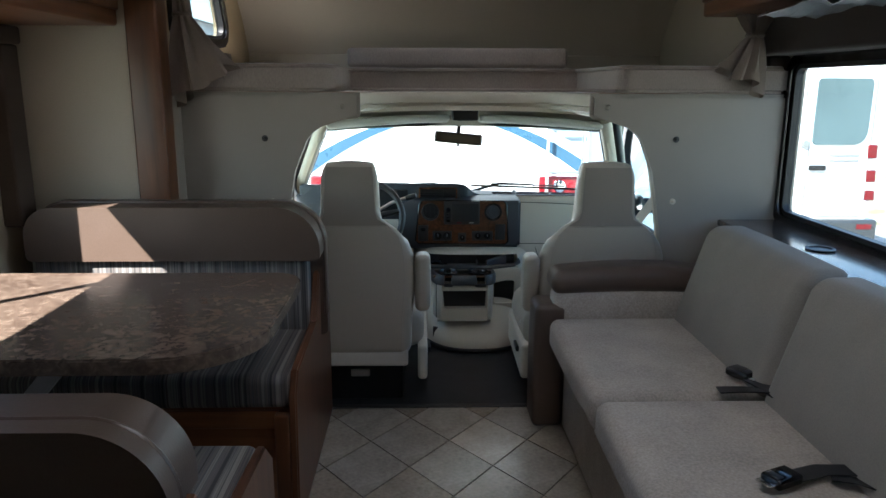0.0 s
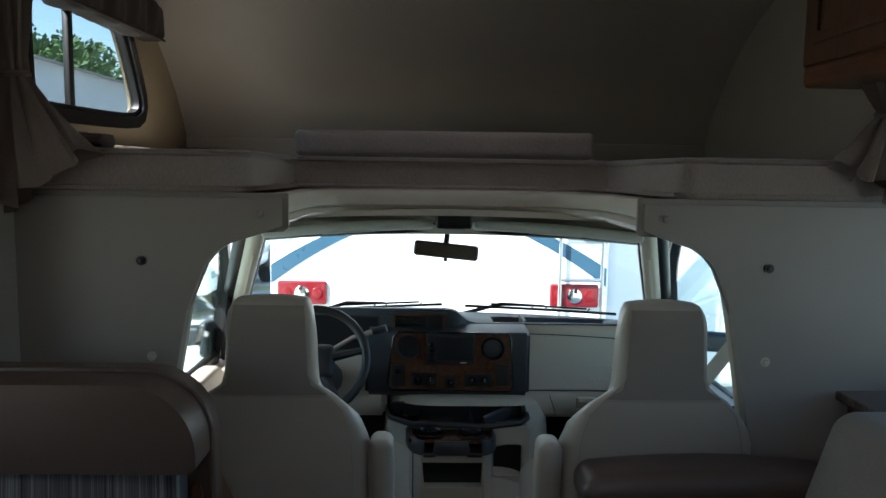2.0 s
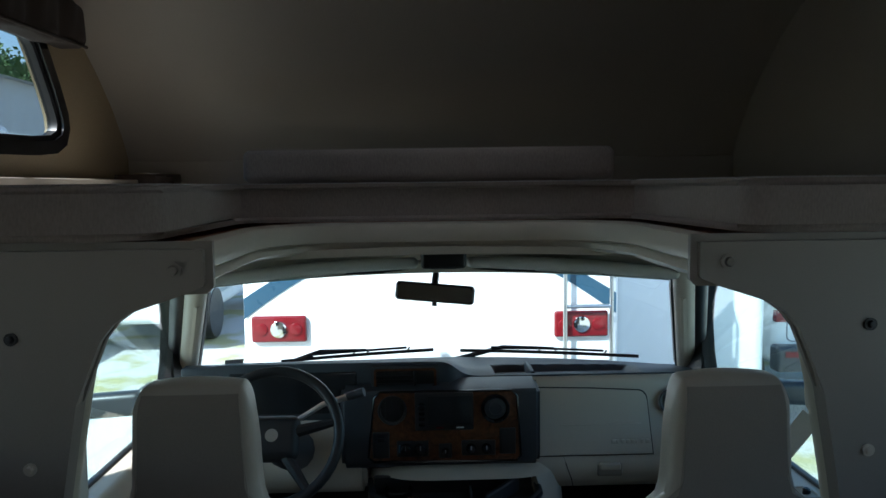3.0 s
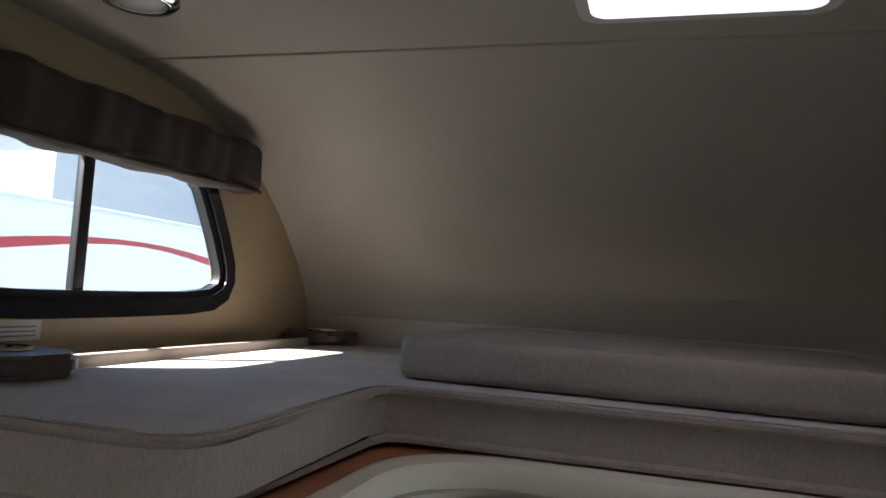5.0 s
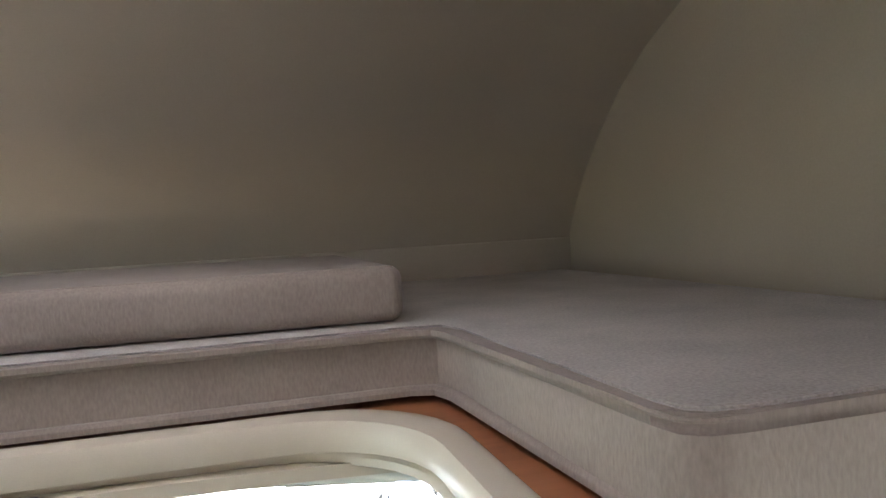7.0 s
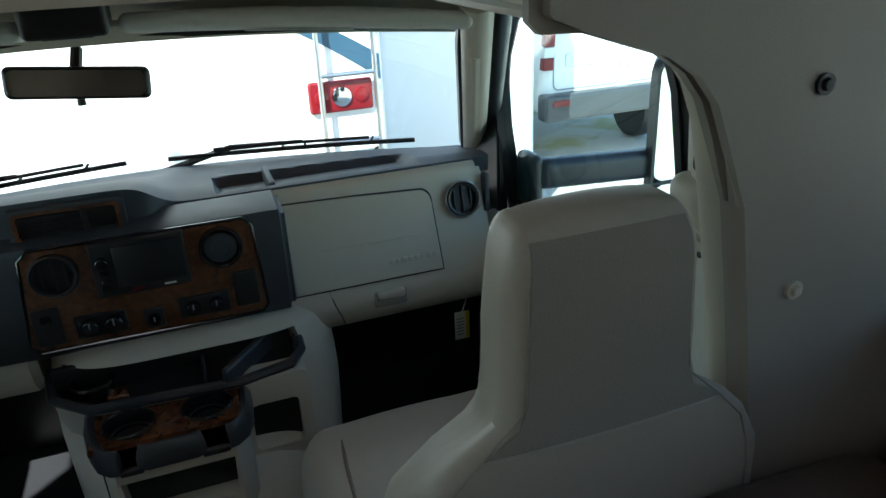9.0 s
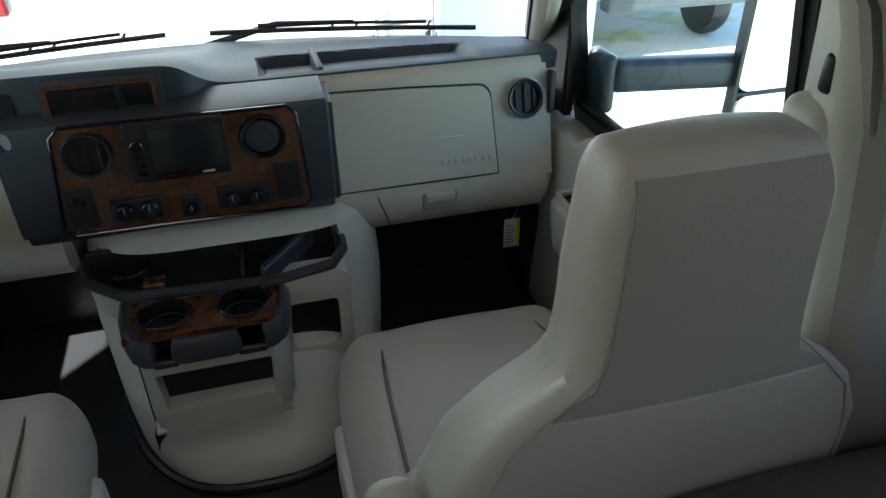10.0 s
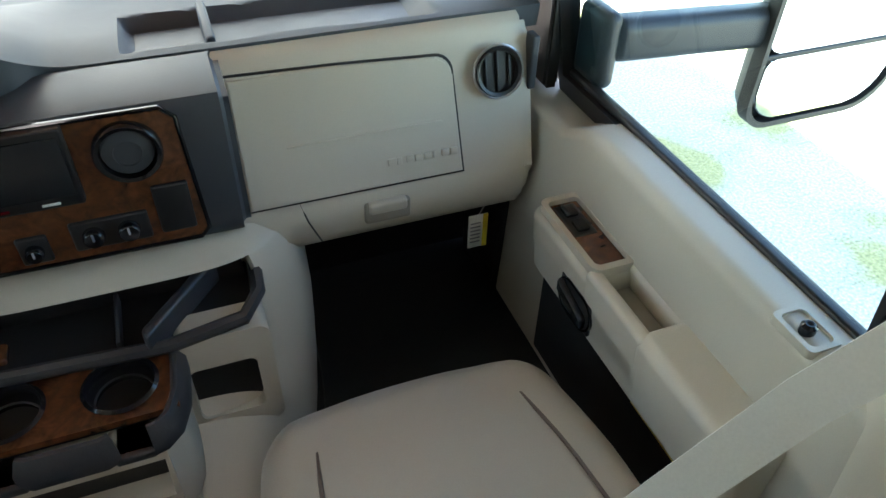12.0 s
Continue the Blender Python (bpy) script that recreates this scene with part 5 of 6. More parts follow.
def cover_ring(w, front, z, n=40):
    """Plan of the cover at one height: flat at the firewall, bowed at its foot, squarer higher up."""
    e = 0.75 - 0.33 * max(0, min(1, (z - 0.04) / 0.22))
    out = []
    for k in range(n + 1):
        a = math.pi * k / n
        c = math.cos(a)
        out.append(Vector((0.08 + w * math.copysign(abs(c) ** e, c), 4.02 - (4.02 - front) * math.sin(a) ** (0.85 - 0.2 * (0.75 - e) / 0.33), z)))
    return out


LEVELS = [(0.315, 3.455, -0.012), (0.320, 3.458, 0.02), (0.328, 3.488, 0.06), (0.335, 3.555, 0.11), (0.340, 3.625, 0.17), (0.342, 3.675, 0.24), (0.340, 3.70, 0.30), (0.335, 3.715, 0.36), (0.333, 3.717, 0.371), (0.332, 3.718, 0.373), (0.325, 3.728, 0.41), (0.317, 3.736, 0.432), (0.316, 3.737, 0.434), (0.310, 3.745, 0.442), (0.296, 3.766, 0.458), (0.275, 3.80, 0.468), (0.24, 3.86, 0.472), (0.20, 3.93, 0.474)]
# the tray's hollow goes back into the shell
part("shell", sheet([[Vector((v.x, v.y + (0.075 if 0.372 < v.z < 0.433 and -0.235 < v.x < 0.30 and v.y < 3.8 else 0), v.z)) for v in cover_ring(*l, n=90)] for l in LEVELS]), CAB_TRIM, cover)
part("floor_seal", tube(cover_ring(0.325, 3.445, 0.0), 0.012, 8), BLACK, cover, "black rubber seal round the foot")
for x, y in ((-0.135, 3.60), (0.30, 3.60)):
    part("clamp", rbox((x - 0.014, y - 0.03, 0.02), (x + 0.014, y - 0.005, 0.085), 0.005, 2), BLACK, cover, "black clamp latch")

console = thing("console_tray", 0.05, 3.65, 0.15, "cream and slate console with two cup holders and bins", "console")
left_block = [(-0.245, 3.86), (-0.225, 3.735), (-0.145, 3.66), (0.16, 3.64), (0.275, 3.65), (0.305, 3.70), (0.312, 3.80), (0.30, 3.86)]
tb = bmesh.new()
lv = [[tb.verts.new((0.04 + (u - 0.04) * k, v + back_off, z)) for u, v in left_block] for k, back_off, z in ((1.0, 0.0, 0.378), (0.99, 0.008, 0.33), (0.93, 0.05, 0.22), (0.82, 0.10, 0.10))]
for ra, rb in zip(lv, lv[1:]):
    for i in range(len(ra) - 1):
        tb.faces.new((ra[i], ra[i + 1], rb[i + 1], rb[i]))
part("tray_body", tb, CAB_TRIM, console)
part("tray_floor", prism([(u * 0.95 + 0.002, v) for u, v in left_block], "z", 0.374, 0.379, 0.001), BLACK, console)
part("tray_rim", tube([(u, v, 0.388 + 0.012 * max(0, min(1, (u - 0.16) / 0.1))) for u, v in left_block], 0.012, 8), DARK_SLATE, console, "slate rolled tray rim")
# black slab paints the shade of the hollow behind the tray
part("tray_dark_back", rbox((-0.225, 3.772, 0.372), (0.292, 3.79, 0.437), 0.006, 2), BLACK, console, "black slab standing for the dark depth behind the tray")
part("tray_divider", rbox((0.085, 3.66, 0.375), (0.092, 3.775, 0.400), 0.002, 1), DARK_SLATE, console)
part("slant_rib", rbox((-0.10, -0.012, 0.375), (0.10, 0.012, 0.425), 0.008, 2, fn=lambda p: Vector((0.19 + 0.62 * p.x - 0.3 * p.y, 3.715 + 0.75 * p.x + 0.9 * p.y, p.z))), DARK_SLATE, console)
part("small_cup", lathe([(0.042, 0.0), (0.046, 0.03), (0.042, 0.034), (0.037, 0.03), (0.033, 0.0), (0, 0.0)], pose(-0.145, 3.755, 0.372), 24), GLOSS_BLACK, console)
part("small_cup_trim", rbox((-0.115, 3.69, 0.374), (-0.07, 3.73, 0.390), 0.006, 2), BURL, console)
# cup holder block
block = [(-0.152, 3.69), (-0.132, 3.555), (-0.10, 3.505), (0.125, 3.505), (0.158, 3.555), (0.160, 3.69)]
def sweep(pts, w, h, z, r=0.4):
    """A soft-edged bar along a line in plan."""
    bm = bmesh.new()
    pts = [Vector((u, v)) for u, v in pts]
    rings = []
    for i, p in enumerate(pts):
        d = (pts[min(i + 1, len(pts) - 1)] - pts[max(i - 1, 0)]).normalized()
        nrm = Vector((d.y, -d.x))
        sec = [(-0.5, -0.5), (-0.5, 0.5 - r), (-0.5 + r, 0.5), (0.5 - r, 0.5), (0.5, 0.5 - r), (0.5, -0.5)]
        rings.append([bm.verts.new((p.x + nrm.x * w * a, p.y + nrm.y * w * a, z + h * b)) for a, b in sec])
    for ra, rb in zip(rings, rings[1:]):
        for k in range(6):
            bm.faces.new((ra[k], ra[(k + 1) % 6], rb[(k + 1) % 6], rb[k]))
    bm.faces.new(rings[0])
    bm.faces.new(rings[-1][::-1])
    return bm


left_side = [(-0.150, 3.70), (-0.148, 3.62), (-0.138, 3.565), (-0.122, 3.525), (-0.104, 3.508)]
right_side = [(0.126, 3.508), (0.144, 3.525), (0.158, 3.565), (0.162, 3.62), (0.162, 3.70)]
for pts in (left_side, right_side):
    part("bin_side", sheet([[Vector((0.006 + (u - 0.006) * k, v + o, z)) for u, v in pts] for k, o, z in ((1, 0, 0.340), (1, 0.0, 0.28), (1, 0.0, 0.18), (1, 0.004, 0.142), (0.9, 0.03, 0.136))]), CAB_TRIM, console)
part("bin_frame", ring([(-0.106, 0.139), (0.128, 0.139), (0.128, 0.338), (-0.106, 0.338)], [(-0.092, 0.206), (0.118, 0.206), (0.122, 0.300), (-0.100, 0.300)], "y", 3.504, 3.55), CAB_TRIM, console, "cream open bin front")
# black block fills the bin and paints the shade of its depth
part("bin_back", rbox((-0.135, 3.548, 0.145), (0.150, 3.70, 0.338), 0.004), BLACK, console, "black block standing for the dark depth of the bin")
part("bin_floor", rbox((-0.13, 3.515, 0.134), (0.148, 3.72, 0.146), 0.004), CAB_TRIM, console)
for x0, x1, cx in ((-0.148, 0.006, -0.071), (0.006, 0.160, 0.083)):
    hole = [(cx + 0.050 * math.cos(a), 3.598 + 0.050 * math.sin(a)) for a in (2 * math.pi * k / 24 for k in range(24))]
    part("wood_top", wall_with_hole(hole, (x0, 3.535), (x1, 3.70), "z", 0.360, 0.372), BURL, console, "burl wood-look cup holder top")
    part("cup_well", lathe([(0.040, -0.075), (0.044, -0.07), (0.050, 0.0), (0.055, 0.005), (0.050, 0.009), (0.047, 0.003), (0.038, -0.068), (0, -0.07)], pose(cx, 3.598, 0.372), 28), GLOSS_BLACK, console, "deep black cup well")
    part("cup_ring", tube([(cx + 0.043 * math.cos(a), 3.598 + 0.043 * math.sin(a), 0.347) for a in (2 * math.pi * k / 20 for k in range(20))], 0.002, 5, closed=True), DARK_SLATE, console)
part("front_lip", sweep(left_side + [(-0.092, 3.506)], 0.030, 0.050, 0.356), DARK_SLATE, console, "slate padded lip")
part("front_lip", sweep([(0.114, 3.506)] + right_side, 0.030, 0.050, 0.356), DARK_SLATE, console, "slate padded lip")
part("front_lip", sweep([(-0.052, 3.512), (-0.04, 3.506), (0.052, 3.506), (0.064, 3.512)], 0.034, 0.048, 0.355), DARK_SLATE, console, "slate padded lip")
for x0, x1 in ((-0.095, -0.05), (0.062, 0.117)):
    part("notch_floor", rbox((x0, 3.494, 0.322), (x1, 3.56, 0.338), 0.004, 2), DARK_SLATE, console)
part("side_bin_frame", ring(round_rect(0.158, 0.150, 0.308, 0.385, 0.02), round_rect(0.172, 0.194, 0.280, 0.318, 0.014), "y", 3.638, 3.70), CAB_TRIM, console)
part("side_bin_wall", rbox((0.296, 3.70, 0.19), (0.308, 3.80, 0.376), 0.005, 2), CAB_TRIM, console)
# the side bin's inner shade is a black block as well
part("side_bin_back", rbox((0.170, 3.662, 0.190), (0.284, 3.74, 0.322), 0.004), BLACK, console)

# ---- cab small things ----
mir = thing("rear_view_mirror", -0.02, 3.70, 1.09, "black-rimmed rear-view mirror hung from the windshield", "mirror")
mm = pose(-0.02, 3.685, 1.052, -6, 5, -4)
sh = rbox((-0.122, -0.008, -0.029), (0.122, 0.018, 0.029), 0.016, 4, mid=2)
sh.transform(mm)
part("shell", sh, BLACK, mir)
gl = prism(round_rect(-0.114, -0.023, 0.114, 0.023, 0.014), "y", -0.0105, -0.008)
gl.transform(mm)
part("glass", gl, MIRROR, mir)
part("stem", tube([(-0.02, 3.70, 1.075), (-0.015, 3.735, 1.105)], 0.011, 8), BLACK, mir)
tab = lathe([(0.007, 0), (0.008, 0.012), (0, 0.014)], pose(-0.022, 3.685, 1.024, 180), 12)
part("tilt_tab", tab, BLACK, mir)
dome = thing("map_light", 0.0, 3.54, 1.15, "black map light on the headliner edge", "map light")
part("housing", rbox((-0.062, 3.475, 1.150), (0.066, 3.57, 1.222), 0.012, 3, (0, 0.004, 0.003), 2), BLACK, dome)
part("lens", rbox((-0.035, 3.49, 1.1475), (0.04, 3.55, 1.154), 0.003, 1), SCREEN, dome)

for u0, u1, v0, v1, piv in ((-0.68, -0.02, 0.045, 0.115, -0.72), (0.10, 0.86, 0.10, 0.05, 0.02)):
    wip = thing("windshield_wiper", (u0 + u1) / 2 * 0.9, 4.3, 0.70, "black wiper blade resting on the windshield", "wiper", "wipers")
    off = Vector((0, 0.012, 0.02))
    line = [ws_point(u0 + (u1 - u0) * f, v0 + (v1 - v0) * f) + off for f in np.linspace(0, 1, 12)]
    part("blade", tube(line, 0.007, 6), BLACK, wip)
    part("frame", tube([p + Vector((0, 0.004, 0.014)) for p in line[2:10]], 0.005, 6), BLACK, wip)
    for k in (2, 5, 6, 9):
        part("claw", tube([line[k], line[k] + Vector((0.012, 0.004, 0.016))], 0.004, 5), BLACK, wip)
    part("arm", tube([ws_point(piv, -0.06) + off, ws_point((piv + u1) / 2 - 0.15, (v0 + v1) / 2 + 0.02) + off * 1.6, line[6] + Vector((0, 0.004, 0.016))], [0.012, 0.009, 0.006], 6), BLACK, wip)

tag = thing("paper_tag", 0.79, 3.90, 0.28, "white paper tag with a yellow edge hanging under the dashboard", "tag")
part("card", rbox((0.762, 3.897, 0.200), (0.806, 3.899, 0.288), 0.0006, 1), PAPER, tag)
part("edge_band", rbox((0.795, 3.8955, 0.200), (0.806, 3.8975, 0.288), 0.0004, 1), YELLOW, tag)
for k in range(6):
    part("print_line", rbox((0.767, 3.8958, 0.215 + 0.01 * k), (0.790, 3.8972, 0.218 + 0.01 * k), 0.0004, 1), GREY_INK, tag)
part("string", tube([(0.785, 3.898, 0.287), (0.79, 3.885, 0.32), (0.79, 3.87, 0.352)], 0.0015, 5), PAPER, tag)

for s in (1, -1):
    sb = thing("seat_belt", s * 0.83, 3.0, 0.1, "grey shoulder belt hanging from its cream shoulder guide", "seat belt", "cab seat belts")
    part("guide_cover", rbox((min(s * 0.80, s * 0.86), 2.985, 0.855), (max(s * 0.80, s * 0.86), 3.075, 0.935), 0.028, 4, fn=lambda p: Vector((p.x, p.y + 0.2 * (p.z - 0.9), p.z))), CAB_TRIM, sb, "cream plastic shoulder guide cover")
    part("guide_ring", tube([(s * 0.805, 2.99 + 0.035 * math.cos(a), 0.845 + 0.012 * math.sin(a)) for a in (2 * math.pi * k / 14 for k in range(14))], 0.005, 6, closed=True), CHROME, sb)
    # black block paints the shade inside the belt slot
    part("slot_shadow", rbox((min(s * 0.815, s * 0.835), 2.995, 0.925), (max(s * 0.815, s * 0.835), 3.018, 0.975), 0.008, 2), BLACK, sb)
    if s < 0:
        strap([(-0.805, 3.03, 0.86), (-0.812, 3.035, 0.6), (-0.82, 3.03, 0.3), (-0.82, 3.02, 0.1)], 0.046, BELT_GREY, "webbing", sb, (1, 0, 0))
    else:
        strap([(s * 0.80, 3.02, 0.86), (s * 0.72, 3.06, 0.72), (s * 0.62, 3.08, 0.58), (s * 0.52, 3.085, 0.475), (s * 0.42, 3.075, 0.425), (s * 0.30, 3.03, 0.40), (s * 0.235, 2.98, 0.30)], 0.048, BELT_GREY, "webbing", sb, (0.55, 0.5, -0.6))
    strap([(s * 0.815, 2.975, 0.85), (s * 0.82, 2.96, 0.5), (s * 0.825, 2.95, 0.1)], 0.046, BELT_GREY, "lower_webbing", sb, (1, 0, 0))


def door_mirror(s):
    d = thing("door_mirror", s * 0.96, 3.8, 0.6, "large black door mirror on a long arm", "mirror", "door mirrors")

    def m(p):
        return Vector((s * p.x, p.y, p.z))
    part("bracket", rbox((0.945, 3.79, 0.600), (0.985, 3.885, 0.742), 0.018, 3, mid=(1, 1, 4), fn=lambda p: Vector((s * p.x, p.y, p.z))), DARK_SLATE, d)
    part("arm", rbox((0.97, 3.785, 0.648), (1.33, 3.845, 0.728), 0.022, 3, mid=(4, 0, 0), fn=lambda p: Vector((s * p.x, p.y, p.z - 0.06 * (p.x - 1.0)))), DARK_SLATE, d)
    part("shell", rbox((1.298, 3.784, 0.462), (1.655, 3.90, 0.955), 0.045, 4, (0, 0, 0), 3, fn=lambda p: Vector((s * (1.48 + (p.x - 1.48) * (1 - 3.0 * max(0, p.y - 3.784))), p.y, p.z))), BLACK, d)

    def plate(name, u0, v0, u1, v1, r, y0, y1, mat, label=""):
        pts = [(s * u, v) for u, v in round_rect(u0, v0, u1, v1, r)]
        part(name, prism(pts, "y", y0, y1, 0.002, 1), mat, d, label)
    plate("upper_glass", 1.304, 0.625, 1.648, 0.948, 0.03, 3.776, 3.783, MIRROR, "flat mirror glass")
    plate("lower_glass", 1.312, 0.480, 1.640, 0.612, (0.06, 0.09, 0.02, 0.02), 3.776, 3.783, MIRROR, "small wide-angle mirror glass")
    part("rim", ring([(s * u, v) for u, v in round_rect(1.292, 0.462, 1.660, 0.960, (0.06, 0.10, 0.05, 0.05))], [(s * u, v) for u, v in round_rect(1.302, 0.474, 1.650, 0.950, (0.055, 0.09, 0.04, 0.04))], "y", 3.770, 3.80), BLACK, d)
    part("divider", rbox((1.302, 3.773, 0.612), (1.650, 3.79, 0.624), 0.004, 2, fn=m), BLACK, d)
    return d


door_mirror(1)
door_mirror(-1)

# ---- outside ----
hood = thing("engine_hood", 0, 4.8, 0.5, "white motorhome engine hood beyond the windshield", "car hood")
rows = []
for k in range(9):
    f = k / 8
    rows.append([Vector((x * (1 - 0.1 * f), 4.36 + 0.75 * f - 0.2 * (x / 0.95) ** 2 * (1 - 0.3 * f), 0.635 - 0.10 * f - 0.05 * f * f - 0.06 * (x / 0.95) ** 4)) for x in np.linspace(-0.95, 0.95, 15)])
part("panel", sheet(rows, 0.02), WHITE_PAINT, hood)
part("cowl", rbox((-0.93, 4.30, 0.60), (0.93, 4.40, 0.64), 0.01, 2, mid=(8, 0, 0), fn=lambda p: Vector((p.x, p.y - 0.2 * (p.x / 0.9) ** 2, p.z))), BLACK, hood)
for x in (-0.45, 0.35):
    part("washer_jet", rbox((x - 0.02, 4.41, 0.63), (x + 0.02, 4.44, 0.648), 0.006, 2), BLACK, hood)


def arch(x, lift):
    return 1.06 + lift - 0.50 * (abs(x) / 1.17) ** 1.8


rv = thing("parked_motorhome", 0, 7.5, -0.8, "white motorhome with blue arched decals parked ahead, seen from behind", "motorhome")
part("body", rbox((-1.18, 5.97, -0.60), (1.19, 12.0, 2.5), 0.06, 4), WHITE_PAINT, rv)
for sgn in (-1, 1):
    xs = np.linspace(0.28, 1.165, 16)
    low = [(sgn * x, arch(x, 0.0)) for x in xs]
    band = [(sgn * x, arch(x, 0.02 + 0.11 * ((x - 0.28) / 0.885) ** 0.8)) for x in xs]
    part("blue_decal", prism(low + band[::-1], "y", 5.964, 5.9695), BLUE_PAINT, rv)
    part("grey_decal", prism([(u, v + 0.09) for u, v in band] + [(sgn * 1.165, 1.75), (sgn * 0.28, 1.75)], "y", 5.964, 5.9695), GREY_PAINT, rv)
    cx = -0.948 if sgn < 0 else 0.94
    lampo = part("tail_lamp", rbox((cx - 0.17, 5.935, 0.42), (cx + 0.17, 5.969, 0.585), 0.02, 3), RED_LENS, rv, "red rectangular tail lamp")
    part("reverse_lens", lathe([(0.055, 0), (0.05, 0.012), (0, 0.02)], pose(cx, 5.936, 0.502, 90), 24), CHROME, lampo, "round clear reverse lens")
    for q in (-0.105, 0.105):
        part("red_bulb", lathe([(0.04, 0), (0.036, 0.008), (0, 0.014)], pose(cx + q, 5.936, 0.502, 90), 20), RED_LENS, lampo)
part("bumper", rbox((-1.12, 5.80, -0.62), (1.12, 5.96, -0.42), 0.02, 2), STEEL, rv)
for x in (0.83, 1.12):
    part("ladder_rail", tube([(x, 5.955, 0.16), (x, 5.91, 0.18), (x, 5.90, 0.25), (x, 5.90, 2.1), (x, 5.955, 2.2)], 0.013, 8), STEEL, rv)
for z in (0.27, 0.62, 0.97, 1.32):
    part("ladder_rung", tube([(0.83, 5.90, z), (1.12, 5.90, z)], 0.012, 8), STEEL, rv)
for x in (0.83, 1.12):
    part("ladder_foot", lathe([(0.03, 0), (0.03, 0.012), (0, 0.014)], pose(x, 5.955, 0.18, 90), 16), BLACK, rv)
for x in (-0.9, 0.9):
    part("wheel", lathe([(0.0, -0.12), (0.40, -0.12), (0.42, -0.08), (0.42, 0.08), (0.40, 0.12), (0, 0.12)], pose(x, 8.2, -0.63, 0, 90, 0), 28), BLACK, rv)


def side_motorhome(x0, x1, y0, y1, top, swoosh, label, face):
    r = thing("parked_motorhome", (x0 + x1) / 2, (y0 + y1) / 2, -0.8, label, "motorhome", "parked motorhomes")
    part("body", rbox((x0, y0, -0.35), (x1, y1, top), 0.12, 4), WHITE_PAINT, r)
    s = 1 if face == x1 else -1
    ys = np.linspace(y0 + 0.2, y1 - 0.3, 14)
    span = ys[-1] - ys[0]
    up = [(y, top - 0.75 + 0.35 * math.sin(math.pi * (y - ys[0]) / span)) for y in ys]
    part("swoosh", prism(up + [(y, z - 0.10 - 0.03 * math.sin(9 * (y - ys[0]) / span)) for y, z in up[::-1]], "x", min(face, face + s * 0.006), max(face, face + s * 0.006)), swoosh, r, "curved painted stripe")
    for k in range(3):
        y = y0 + (y1 - y0) * (0.2 + 0.28 * k)
        w = part("window", rbox((min(face, face + s * 0.02), y, 0.75), (max(face, face + s * 0.02), y + 0.9, 1.35), 0.009, 2), SCREEN, r, "dark tinted window")
        part("window_frame", ring(round_rect(y - 0.04, 0.71, y + 0.94, 1.39, 0.06), round_rect(y, 0.75, y + 0.9, 1.35, 0.05), "x", min(face, face + s * 0.03), max(face, face + s * 0.03)), BLACK, w)
    part("skirt_stripe", rbox((min(face, face + s * 0.005), y0 + 0.1, -0.1), (max(face, face + s * 0.005), y1 - 0.1, 0.02), 0.001, 1), GREY_PAINT, r)
    for y in (y0 + 1.2, y1 - 1.0):
        part("wheel", lathe([(0.0, -0.12), (0.40, -0.12), (0.42, -0.08), (0.42, 0.08), (0.40, 0.12), (0, 0.12)], pose(face - s * 0.1, y, -0.38, 0, 90, 0), 24), BLACK, r)
    r.location.z = -1.05
    return r


RED_PAINT = plain("red_decal", (0.4, 0.02, 0.03), 0.3, var=0.1)
side_motorhome(-9.6, -7.2, 7.0, 14.5, 2.75, RED_PAINT, "white motorhome with a red swoosh parked alongside", -7.2)
side_motorhome(1.5, 2.85, 7.4, 11.5, 1.75, GREY_PAINT, "white cargo trailer with a grey stripe parked further ahead", 1.5)
side_motorhome(-5.4, -3.4, 12.0, 17.5, 1.75, BLUE_PAINT, "white cargo trailer with a blue stripe parked ahead", -3.4)

van = thing("white_van", 3.0, 8.2, -0.8, "white high-roof van parked with its rear doors facing", "van")


def van_taper(p):
    return Vector((3.0 + (p.x - 3.0) * (1 - 0.07 * max(0, p.z)), p.y, p.z))


part("body", rbox((2.1, 6.5, -0.45), (3.9, 11.5, 1.9), 0.10, 4, mid=(1, 2, 4), fn=van_taper), WHITE_PAINT, van)
for x0, x1 in ((2.22, 2.96), (3.04, 3.78)):
    w = part("rear_window", prism(round_rect(x0 + 0.03, 0.66, x1 - 0.06, 1.42, (0.05, 0.16, 0.05, 0.05)), "y", 6.485, 6.51, 0.004), VAN_GLASS, van, "dark tinted rear window")
    part("door_seam", ring(round_rect(x0, -0.20, x1, 1.62, 0.06), round_rect(x0 + 0.012, -0.188, x1 - 0.012, 1.608, 0.055), "y", 6.494, 6.50), GREY_INK, van)
part("door_handle", rbox((3.06, 6.46, 0.36), (3.26, 6.497, 0.42), 0.012, 3), BLACK, van)
part("badge", lathe([(0.05, 0), (0.045, 0.012), (0, 0.014)], pose(3.0, 6.49, 0.66, 90), 24), STEEL, van, "plain round badge")
for k in range(2):
    part("print_bar", rbox((3.30, 6.490, 0.52 - 0.06 * k), (3.66, 6.499, 0.545 - 0.06 * k), 0.002, 1), GREY_INK, van)
for x in (2.16, 3.84):
    for z0, z1, mt in ((0.50, 0.66, RED_LENS), (0.22, 0.36, RED_LENS), (0.12, 0.215, PAPER), (0.0, 0.115, RED_LENS)):
        part("tail_lamp", rbox((x - 0.055, 6.475, z0), (x + 0.055, 6.56, z1), 0.012, 2, fn=van_taper), mt, van, "stacked red and white tail lamp")
part("bumper", rbox((2.08, 6.38, -0.48), (3.92, 6.56, -0.22), 0.04, 3), DARK_PAINT, van, "dark plastic bumper")
for x in (2.25, 3.75):
    part("reflector", rbox((x - 0.09, 6.372, -0.33), (x + 0.09, 6.385, -0.27), 0.004, 2), RED_LENS, van)
